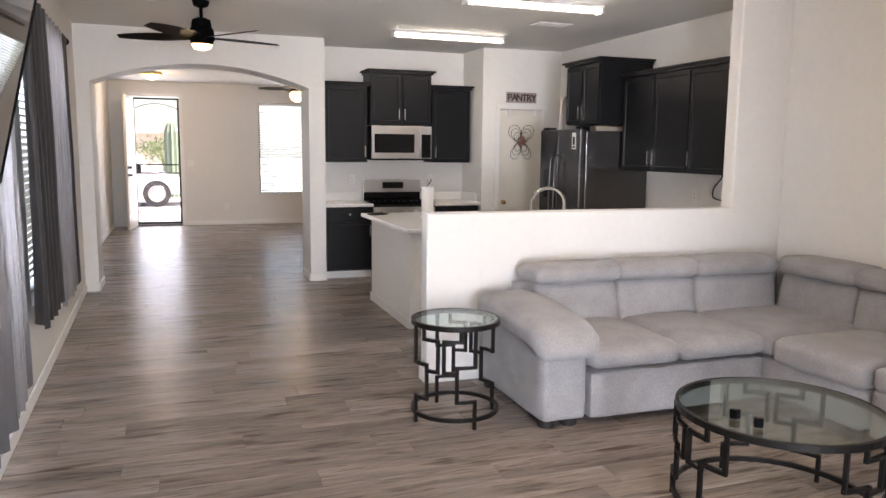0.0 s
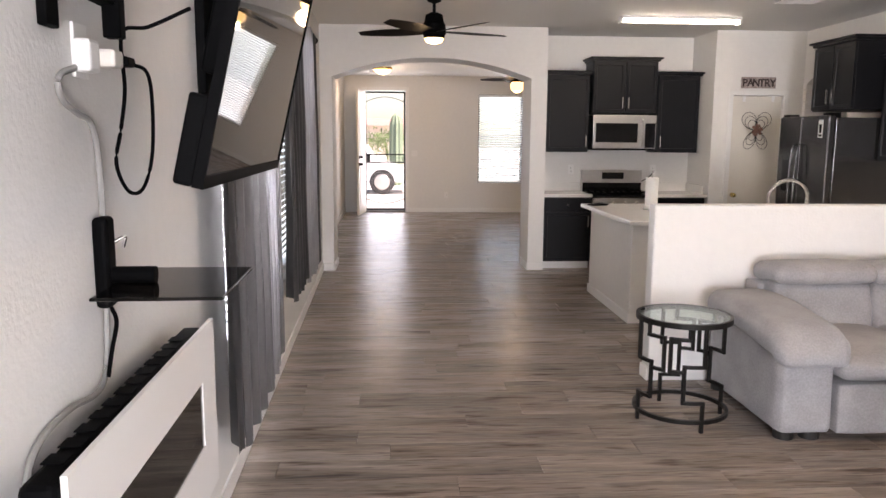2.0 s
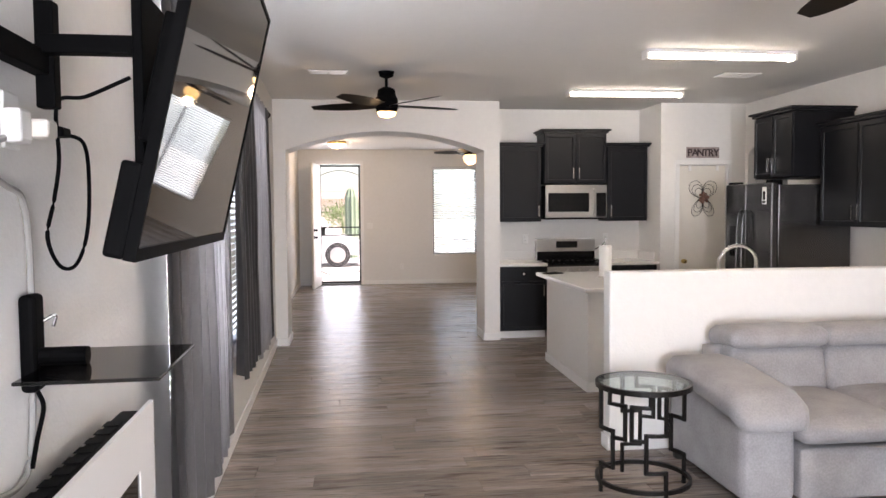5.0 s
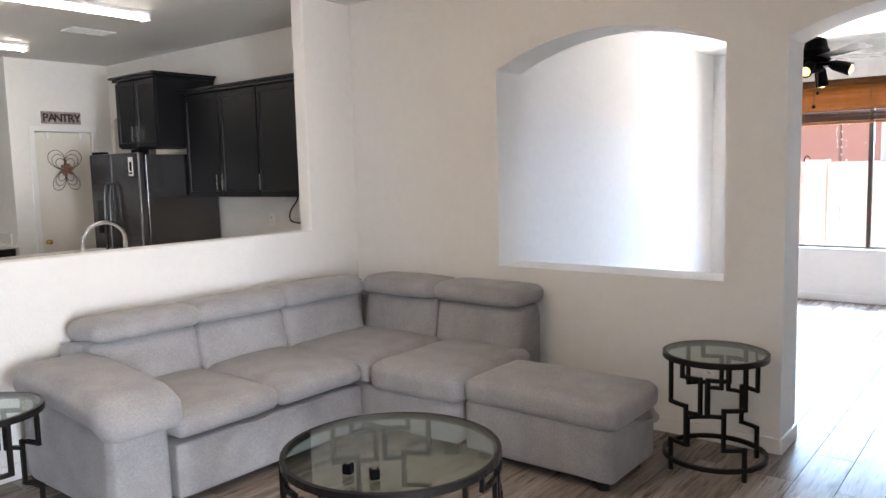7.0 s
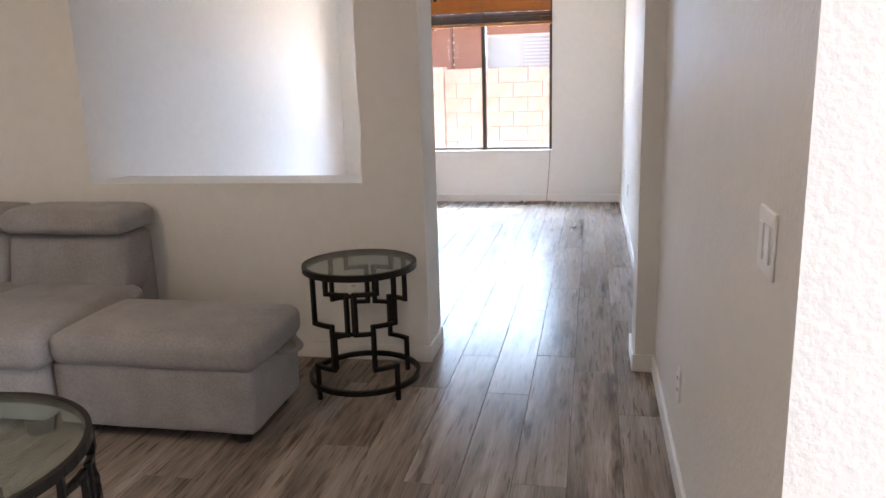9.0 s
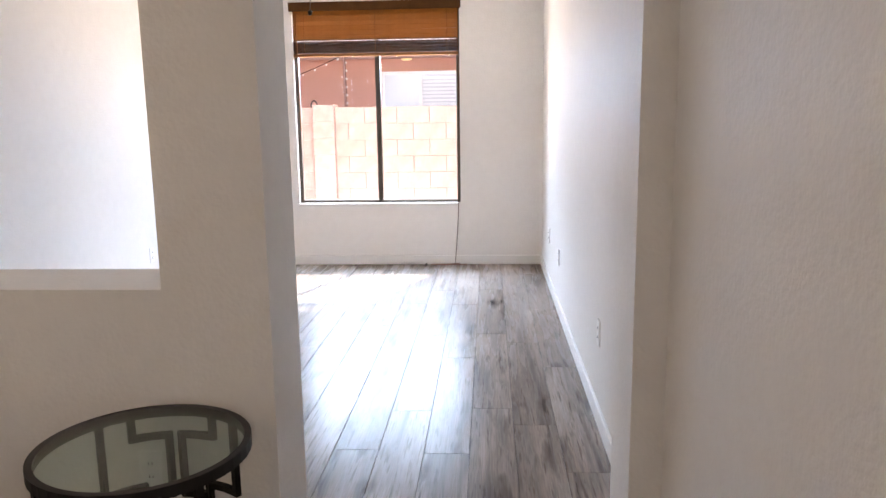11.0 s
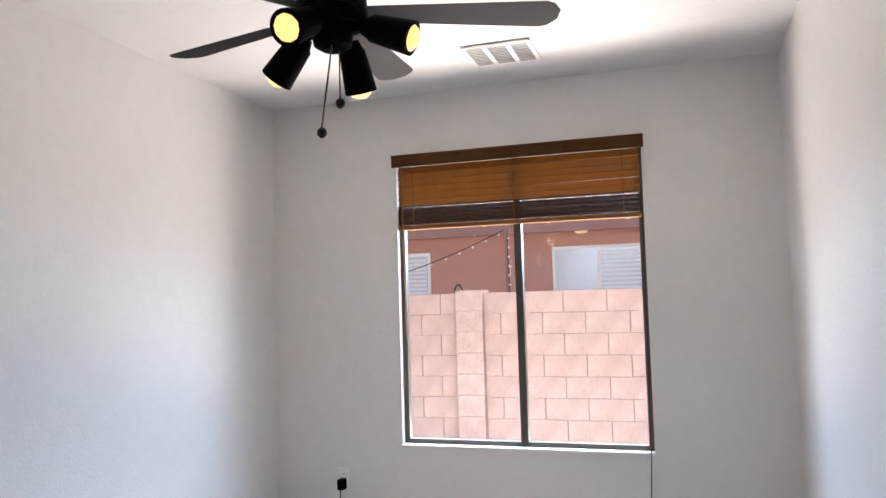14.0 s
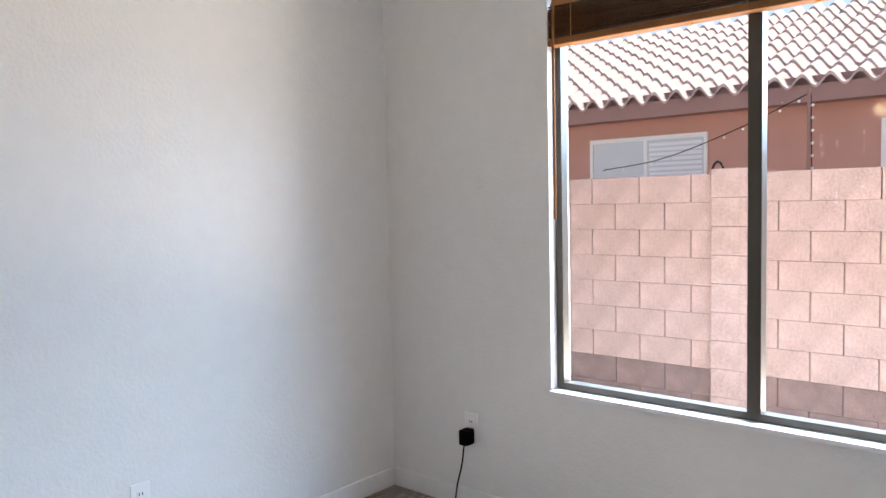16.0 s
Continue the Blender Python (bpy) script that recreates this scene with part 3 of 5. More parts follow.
# ---- things on the window wall, in the wall's own frame: x out of the wall, y along it ----
def build_tv():
    tv = thing("television", SIDE @ pose(0.0, 0, 0), "black flat television tilted down on a wall arm", "television")
    m = pose(0.345, 1.53, 1.425, 0, 13, 0)
    w, h, d = 0.475, 0.63, 0.035
    items = []
    items.append(part("screen", boxes(((0.001, -w + 0.008, 0.022), (0.004, w - 0.008, h - 0.008))), SCREEN, tv, "glossy dark screen"))
    items.append(part("bezel", boxes(((-0.012, -w, 0), (0.0, w, h)), ((0, -w, 0), (0.007, w, 0.022)), ((0, -w, h - 0.008), (0.007, w, h)), ((0, -w, 0.022), (0.007, -w + 0.008, h - 0.008)), ((0, w - 0.008, 0.022), (0.007, w, h - 0.008))), BLACK, tv))
    items.append(part("back_cover", boxes(((-0.045, -w, 0.0), (-0.012, w, 0.155)), bevel=0.006), BLACK, tv))
    items.append(part("mount_block", boxes(((-0.11, -0.16, 0.2), (-0.012, 0.16, 0.46)), bevel=0.006), BLACK, tv))
    for o in items:
        o.matrix_basis = m
    ar = thing("tv_wall_arm", SIDE, "black steel swing arm bracket for the television", "bracket")
    part("wall_plate", boxes(((0.0, 1.30, 1.72), (0.02, 1.36, 2.0)), bevel=0.004), BLACK, ar)
    part("arm", boxes(((0.02, 1.31, 1.80), (0.06, 1.60, 1.85)), ((0.03, 1.56, 1.73), (0.07, 1.60, 1.96)), bevel=0.004), BLACK, ar)
    part("arm", boxes(((0.05, 1.52, 1.84), (0.29, 1.56, 1.88)), bevel=0.004), BLACK, ar)
    part("tv_plate", boxes(((0.27, 1.40, 1.60), (0.29, 1.66, 1.95)), bevel=0.004), BLACK, ar)


build_tv()


def pierced_panel(x0, x1, outer, hole):
    """A flat panel between x0 and x1 with one window cut through it."""
    bm = bmesh.new()
    rings = []
    for x in (x0, x1):
        for a, b, c, d in (outer, hole):
            rings.append([bm.verts.new((x, y, z)) for y, z in ((a, b), (c, b), (c, d), (a, d))])
    back, back_in, front, front_in = rings
    for k in range(4):
        n = (k + 1) % 4
        bm.faces.new((front[k], front[n], front_in[n], front_in[k]))
        bm.faces.new((back[n], back[k], back_in[k], back_in[n]))
        bm.faces.new((back[k], back[n], front[n], front[k]))
        bm.faces.new((back_in[n], back_in[k], front_in[k], front_in[n]))
    bmesh.ops.recalc_face_normals(bm, faces=bm.faces)
    return bm


def build_shelf():
    s = thing("media_shelf", SIDE, "small smoked glass media shelf on a black wall bracket", "shelf")
    part("bracket", boxes(((0.0, 1.50, 1.12), (0.035, 1.56, 1.33)), bevel=0.012, seg=3), BLACK, s)
    part("bracket_arm", cyls(((0.03, 1.53, 1.195), (0.13, 1.53, 1.195), 0.02)), BLACK, s)
    part("hook", bars((smooth_line([(0.035, 1.545, 1.27), (0.055, 1.56, 1.28), (0.05, 1.56, 1.255)]), 0.004)), CHROME, s)
    bm = boxes(((0.04, 1.36, 1.168), (0.315, 1.74, 1.176)), bevel=0.003)
    part("glass_shelf", bm, SMOKE, s, "smoked tempered glass plate")
    f = thing("wall_fireplace", SIDE, "white-faced electric fireplace with black body hung on the wall", "fireplace")
    part("body", boxes(((0.05, 0.975, 0.41), (0.118, 2.03, 0.945)), bevel=0.018, seg=3), BLACK, f, "black metal body with top vents")
    part("front_panel", pierced_panel(0.118, 0.130, (0.99, 0.43, 2.09, 0.955), (1.16, 0.605, 1.93, 0.80)), WHITE, f, "glossy white glass front")
    part("fire_window", boxes(((0.119, 1.16, 0.605), (0.126, 1.93, 0.80))), SCREEN, f, "black glass viewing window")
    part("wall_bracket", boxes(((0.0, 1.2, 0.7), (0.06, 1.8, 0.85))), BLACK, f)
    for k in range(12):
        y = 1.05 + k * 0.072
        part("vent_slot", boxes(((0.06, y, 0.949), (0.10, y + 0.045, 0.9515))), BLACK, f)
    c = thing("cable_raceway", SIDE, "white cable channel taped down the wall", "cable")
    part("run", bars((smooth_line([(0.012, 1.45, 1.655), (0.012, 1.36, 1.63), (0.012, 1.365, 1.585), (0.012, 1.44, 1.558), (0.012, 1.515, 1.535), (0.012, 1.545, 1.44), (0.012, 1.545, 1.25), (0.012, 1.53, 1.05), (0.012, 1.505, 0.965), (0.012, 1.44, 0.94), (0.012, 1.30, 0.957), (0.012, 1.16, 0.945), (0.013, 1.09, 0.88), (0.013, 1.05, 0.7), (0.013, 1.04, 0.1)]), 0.007)), WIRE, c)
    o = thing("wall_outlet", SIDE, "white wall outlet with plugs and adapter", "outlet")
    part("plate", boxes(((0, 1.455, 1.635), (0.008, 1.53, 1.75)), bevel=0.003), WHITE, o)
    part("adapter", boxes(((0.008, 1.44, 1.645), (0.045, 1.50, 1.715)), bevel=0.008), WHITE, o)
    part("adapter", boxes(((0.03, 1.50, 1.66), (0.075, 1.56, 1.70)), bevel=0.008), DOORP, o, "yellowed plug adapter")
    part("plug", boxes(((0.055, 1.555, 1.668), (0.085, 1.61, 1.69)), bevel=0.006), BLACK, o)
    w = thing("television_cable", SIDE, "black power cord hanging in a loop below the television", "cable")
    part("cord", bars((smooth_line([(0.07, 1.605, 1.678), (0.10, 1.64, 1.66), (0.10, 1.67, 1.58), (0.09, 1.68, 1.46), (0.075, 1.645, 1.385), (0.06, 1.585, 1.385), (0.05, 1.545, 1.45), (0.05, 1.59, 1.53), (0.06, 1.60, 1.62), (0.06, 1.60, 1.745), (0.12, 1.60, 1.76), (0.22, 1.58, 1.80)]), 0.0045)), BLACK, w)
    part("cord", bars((smooth_line([(0.02, 1.54, 1.12), (0.03, 1.545, 1.08), (0.025, 1.52, 1.02), (0.02, 1.50, 0.96)]), 0.005)), BLACK, w)


build_shelf()


def curtain(y0, y1, zb, zt, material, label, waves, amp=0.03, off=0.10, flare=0.0):
    bm = bmesh.new()
    n, mrows = waves * 10, 14
    g = []
    for j in range(mrows + 1):
        f = j / mrows
        z = zt + (zb - zt) * f
        line = []
        for i in range(n + 1):
            u = i / n
            y = y0 + (y1 - y0) * u + flare * f * (u - 0.5)
            a = amp * (0.7 + 0.5 * f)
            x = off + a * math.sin(2 * math.pi * waves * u + 0.5 * math.sin(5 * u + 2 * f)) + 0.012 * noise.noise(Vector((u * 6, f * 3, y0)))
            line.append(bm.verts.new((x, y, z + 0.01 * math.sin(9 * u) * f)))
        g.append(line)
    for j in range(mrows):
        for i in range(n):
            bm.faces.new((g[j][i], g[j][i + 1], g[j + 1][i + 1], g[j + 1][i]))
    bmesh.ops.solidify(bm, geom=bm.faces[:], thickness=0.004)
    ob = thing("curtain", SIDE, label, "curtain", "window curtains")
    part("panel", bm, material, ob, smooth=True)
    return ob


curtain(2.47, 2.63, 0.34, 2.36, CURTAIN, "dark grey narrow curtain edge beside window", 1)
curtain(2.63, 3.32, 0.32, 2.36, CURTAIN_M, "mid grey pleated curtain panel beside window", 4, amp=0.04, flare=0.10)
curtain(3.34, 3.68, 0.33, 2.36, CURTAIN_L, "silver grey patterned curtain panel beside window", 3)
curtain(3.70, 3.88, 0.36, 2.36, CURTAIN_M, "mid grey narrow curtain edge beside window", 1)
curtain(4.36, 5.24, 0.50, 2.36, CURTAIN, "dark grey pleated curtain panel beside window", 5, amp=0.038)
curtain(5.26, 6.15, 0.45, 2.36, CURTAIN_L, "silver grey patterned curtain panel beside window", 5, amp=0.036, flare=0.05)
curtain(6.18, 6.42, 0.44, 2.36, CURTAIN, "dark grey narrow curtain edge beside window", 2)
for a, b in ((2.4, 4.0), (4.2, 6.55)):
    r = thing("curtain_rod", SIDE, "dark metal curtain rod with end knobs", "curtain rod")
    part("rod", cyls(((0.10, a, 2.345), (0.10, b, 2.345), 0.012)), IRON, r)
    for y in (a, b):
        part("finial", lathe([(0.004, -0.03), (0.024, -0.012), (0.024, 0.012), (0.004, 0.03)], 14), IRON, r).location = (0.10, y, 2.345)
        part("bracket", boxes(((0, y + (0.06 if y == a else -0.08), 2.335), (0.10, y + (0.08 if y == a else -0.06), 2.355))), IRON, r)


def blinds(name, m, w, h, n, label, tilt=28, material=None, slat=0.048, group="white slat blinds"):
    """Slatted blind; x across, z up from the sill, y towards the room."""
    b = thing(name, m, label, "blinds", group)
    part("headrail", boxes(((0, -0.03, h - 0.05), (w, 0.03, h)), bevel=0.004), material or SLAT, b)
    part("bottom_rail", boxes(((0, -0.025, 0), (w, 0.025, 0.02)), bevel=0.004), material or SLAT, b)
    sm = boxes(((0.004, -slat / 2, -0.0014), (w - 0.004, slat / 2, 0.0014)))
    first = part("slat", sm, material or SLAT, b)
    for k in range(n):
        ob = first if k == 0 else new("slat", first.data)
        ob.parent = b
        ob.matrix_basis = pose(0, 0, 0.03 + (h - 0.09) * (k + 0.5) / n, tilt, 0, 0)
    for x in (0.12 * w, 0.5 * w, 0.88 * w):
        part("ladder_cord", boxes(((x, 0.024, 0.02), (x + 0.003, 0.027, h - 0.04))), SLAT, b)
    return b


blinds("window_blinds", SIDE @ pose(-0.08, WIN_A[1], 0.56, 0, 0, -90), WIN_A[1] - WIN_A[0], 1.78, 36, "white slat blinds lowered over the side window")
blinds("window_blinds", SIDE @ pose(-0.08, WIN_B[1], 0.56, 0, 0, -90), WIN_B[1] - WIN_B[0], 1.78, 36, "wide white slat blinds lowered over the side window")
blinds("window_blinds", pose(0.76, 15.17, 0.61, 0, 0, 0), 1.78, 1.78, 36, "white slat blinds lowered over the front window", tilt=-30)


def window_set(name, m, w, h, label, mullions=(0.5,), fr=0.035, depth=0.05, material=None):
    """A framed window: x across, z up, y outwards."""
    ww = thing(name, m, label, "window", kind="structure")
    mt = material or BRONZE
    part("window_frame", boxes(((0, 0, 0), (w, depth, fr)), ((0, 0, h - fr), (w, depth, h)), ((0, 0, fr), (fr, depth, h - fr)), ((w - fr, 0, fr), (w, depth, h - fr))), mt, ww)
    edges = [fr] + [w * k for k in mullions] + [w - fr]
    for k in mullions:
        part("mullion", boxes(((w * k - 0.022, -0.006, fr), (w * k + 0.022, depth, h - fr))), mt, ww)
    for a, b in zip(edges, edges[1:]):
        p = part("pane", boxes(((a, depth * 0.5, fr), (b, depth * 0.5 + 0.004, h - fr))), PANE, ww)
        p.visible_shadow = False
    return ww


window_set("window_1", SIDE @ pose(-0.11, WIN_A[0], 0.55, 0, 0, 90), WIN_A[1] - WIN_A[0], 1.8, "bronze-framed side window behind blinds")
window_set("window_2", SIDE @ pose(-0.11, WIN_B[0], 0.55, 0, 0, 90), WIN_B[1] - WIN_B[0], 1.8, "wide bronze-framed side window behind blinds", (0.33, 0.67))
window_set("window_3", pose(0.75, 15.22, 0.6), 1.8, 1.8, "bronze-framed front window behind blinds")
window_set("patio_door", pose(-0.95, -3.09, 0.0, 0, 0, 0), 2.1, 2.3, "sliding glass patio door", fr=0.05)


# ---- ceiling fixtures ----
def ceiling_fan(name, m, blades, length, label, drop=0.17, spin=0.0, lamp=True, bladem=None, body=None, tilt=17, paddle=False):
    f = thing(name, m, label, "ceiling fan", "ceiling fans")
    bd = body or BLACK
    part("canopy", lathe([(0.02, -0.06), (0.06, -0.045), (0.072, -0.002)]), bd, f, smooth=False)
    part("downrod", cyls(((0, 0, -0.05), (0, 0, -drop - 0.02), 0.014)), bd, f)
    part("motor", lathe([(0.035, -drop + 0.03), (0.075, -drop + 0.01), (0.085, -drop - 0.05), (0.10, -drop - 0.07), (0.105, -drop - 0.15), (0.09, -drop - 0.17)]), bd, f)
    z = -drop - 0.13
    for k in range(blades):
        bm = bmesh.new()
        n = 24 if paddle else 10
        top = []
        for i in range(n + 1):
            u = i / n
            x = 0.08 + (length - 0.08) * u
            hw = 0.050 + 0.026 * math.sin(math.pi * min(1, u * 1.1)) if u < 0.97 else 0.035
            if paddle:
                hw = (0.042 + 0.03 * u) * (1.0 if u < 0.9 else math.sqrt(max(0.12, 1 - ((u - 0.9) / 0.105) ** 2)))
            top.append((bm.verts.new((x, -hw, 0)), bm.verts.new((x, hw, 0))))
        for a, b in zip(top, top[1:]):
            bm.faces.new((a[0], b[0], b[1], a[1]))
        bmesh.ops.solidify(bm, geom=bm.faces[:], thickness=0.008)
        o = part("blade", bm, bladem or WOODF, f)
        o.matrix_basis = pose(0, 0, z, 0, 0, spin + 360 * k / blades) @ pose(0, 0, 0, tilt, 0, 0)
    if lamp:
        part("lamp_rim", lathe([(0.088, -drop - 0.19), (0.095, -drop - 0.17)]), bd, f)
        part("light_lens", lathe([(0.03, -drop - 0.235), (0.07, -drop - 0.222), (0.086, -drop - 0.19)]), LAMPY, f, "glowing frosted lens", smooth=True)
    return f


ceiling_fan("ceiling_fan", pose(-0.56, 6.57, H), 5, 0.70, "matte black five-blade ceiling fan with warm lamp", spin=18)
ceiling_fan("ceiling_fan", pose(1.26, 2.62, H), 5, 0.70, "matte black five-blade ceiling fan with warm lamp", spin=84)
ff = ceiling_fan("ceiling_fan", pose(1.12, 12.5, H), 5, 0.62, "bronze ceiling fan with amber glass shade", drop=0.12, spin=170, lamp=False)
part("shade", lathe([(0.04, -0.46), (0.10, -0.42), (0.125, -0.34), (0.09, -0.29)]), AMBER, ff, "glowing amber glass bowl", smooth=True)
dl = thing("ceiling_light", pose(-1.15, 13.3, H), "warm alabaster bowl ceiling light", "ceiling light")
part("rim", lathe([(0.165, -0.045), (0.17, -0.001)]), BRASS, dl)
part("bowl", lathe([(0.02, -0.125), (0.09, -0.105), (0.15, -0.06), (0.163, -0.03)]), LAMPY, dl, "glowing frosted bowl", smooth=True)


def tube_light(m):
    t = thing("fluorescent_light", m, "long white fluorescent wrap ceiling light, switched on", "ceiling light", "kitchen ceiling lights")
    part("housing", boxes(((-0.62, -0.062, -0.03), (0.62, 0.062, -0.001)), bevel=0.006), WHITE, t)
    bm = boxes(((-0.60, -0.042, -0.06), (0.60, 0.042, -0.03)), bevel=0.016, seg=3)
    part("diffuser", bm, LAMPW, t, "glowing white acrylic diffuser")
    for s in (-1, 1):
        part("end_cap", boxes(((s * 0.61 - 0.012, -0.054, -0.073), (s * 0.61 + 0.012, 0.054, -0.028)), bevel=0.004), WHITE, t)
    return t


tl = tube_light(pose(1.97, 7.44, H))
copy_thing(tl, pose(2.02, 5.50, H))


def ceiling_vent(m, w, d, label, cols=2):
    v = thing("ceiling_vent", m, label, "vent", "ceiling vents")
    part("backing", boxes(((-w / 2, -d / 2, -0.004), (w / 2, d / 2, -0.001))), BLACK, v)
    part("frame", boxes(((-w / 2, -d / 2, -0.014), (w / 2, -d / 2 + 0.02, -0.002)), ((-w / 2, d / 2 - 0.02, -0.014), (w / 2, d / 2, -0.002)), ((-w / 2, -d / 2 + 0.02, -0.014), (-w / 2 + 0.02, d / 2 - 0.02, -0.002)),
                        ((w / 2 - 0.02, -d / 2 + 0.02, -0.014), (w / 2, d / 2 - 0.02, -0.002))), WHITE, v)
    for k in range(1, cols):
        x = -w / 2 + w * k / cols
        part("divider", boxes(((x - 0.012, -d / 2 + 0.02, -0.013), (x + 0.012, d / 2 - 0.02, -0.003))), WHITE, v)
    n = max(4, int(d / 0.03))
    for k in range(n):
        y = -d / 2 + 0.03 + (d - 0.06) * (k + 0.5) / n
        part("slat", boxes(((-w / 2 + 0.02, y - 0.004, -0.012), (w / 2 - 0.02, y + 0.003, -0.008))), WHITE, v)


ceiling_vent(pose(-1.07, 6.6, H), 0.34, 0.15, "white slotted ceiling vent")
ceiling_vent(pose(2.68, 6.46, H), 0.36, 0.2, "white slotted ceiling vent")
sm = thing("smoke_detector", pose(3.1, 3.66, H), "round white smoke detector on the ceiling", "smoke detector")
part("body", lathe([(0.05, -0.035), (0.062, -0.025), (0.068, -0.001)]), WHITE, sm)


# ---- kitchen ----
def cabinet(m, w, d, h, doors, label, crown=0.0, drawers=0, toe=0.0, group="dark kitchen cabinets", handle="low", left=False):
    """A cabinet unit: x across, y to the back from the door face at 0, z up."""
    c = thing("kitchen_cabinet", m, label, "cabinet", group)
    part("body", boxes(((0, 0.02, toe), (w, d, h)), bevel=0.002, seg=1), NAVY, c)
    if toe:
        part("toe_kick", boxes(((0.0, 0.07, 0), (w, d, toe))), TRIM, c, "white painted toe kick")
    if crown:
        part("crown", boxes(((-0.02, -0.015, h - 0.045), (w + 0.02, d, h - 0.02)), ((-0.045, -0.04, h - 0.02), (w + 0.045, d, h)), bevel=0.004), NAVY, c, "stepped crown moulding")
    top = h - (0.06 if crown else 0.012)
    lo = toe + 0.012
    if drawers:
        dh = 0.15
        for k in range(doors):
            a, b = w * k / doors + 0.006, w * (k + 1) / doors - 0.006
            dr = part("drawer", boxes(((a, 0, top - dh), (b, 0.02, top)), bevel=0.003), NAVY, c)
            part("knob", lathe([(0.006, 0), (0.007, 0.012), (0.016, 0.02), (0.012, 0.028)], 12), NICKEL, dr).matrix_basis = pose((a + b) / 2, 0, top - dh / 2, 90, 0, 0)
        top -= dh + 0.012
    for k in range(doors):
        a, b = w * k / doors + 0.006, w * (k + 1) / doors - 0.006
        db = boxes(((a, 0, lo), (b, 0.02, top)))
        db.normal_update()
        ff0 = [f for f in db.faces if f.normal.y < -0.9]
        bmesh.ops.inset_region(db, faces=ff0, thickness=0.05, depth=0.0)
        bmesh.ops.inset_region(db, faces=ff0, thickness=0.006, depth=-0.009)
        dd = part("door", db, NAVY, c)
        hx = (b - 0.03 if k % 2 == 0 else a + 0.03) if doors > 1 else a + 0.03 if left else b - 0.03
        hz = lo + 0.05 if handle == "low" else top - 0.17
        part("handle", boxes(((hx - 0.006, -0.028, hz), (hx + 0.006, -0.016, hz + 0.13)), ((hx - 0.004, -0.017, hz + 0.015), (hx + 0.004, 0, hz + 0.025)), ((hx - 0.004, -0.017, hz + 0.105), (hx + 0.004, 0, hz + 0.115))), NICKEL, dd, "brushed nickel bar handle")
    return c


FY = 8.60
cabinet(pose(0.86, FY, 1.36), 0.51, 0.35, 0.94, 1, "tall dark upper cabinet with shaker door", crown=0.03)
cabinet(pose(1.40, FY - 0.03, 1.81), 0.765, 0.38, 0.65, 2, "dark upper cabinet with two doors above microwave", crown=0.03)
cabinet(pose(2.19, FY, 1.36), 0.50, 0.35, 0.94, 1, "tall dark upper cabinet with shaker door", crown=0.03, left=True)
cabinet(pose(0.81, 8.33, 0), 0.55, 0.61, 0.845, 1, "dark base cabinet with one drawer and door", drawers=1, toe=0.09, handle="high")
cabinet(pose(2.13, 8.33, 0), 0.58, 0.61, 0.845, 1, "dark base cabinet with one drawer and door", drawers=1, toe=0.09, handle="high")
for a, b in ((0.80, 1.365), (2.125, 2.72)):
    cb = thing("worktop", pose(0, 0, 0), "white quartz worktop beside the range", "worktop", "kitchen worktops")
    part("slab", boxes(((a, 8.30, 0.845), (b, 8.945, 0.88)), bevel=0.004), QUARTZ, cb)
    part("backsplash", boxes(((a, 8.93, 0.88), (b, 8.948, 0.98))), QUARTZ, cb)
    if a > 1:
        part("side_splash", boxes(((2.70, 8.42, 0.88), (2.718, 8.925, 0.98))), QUARTZ, cb)


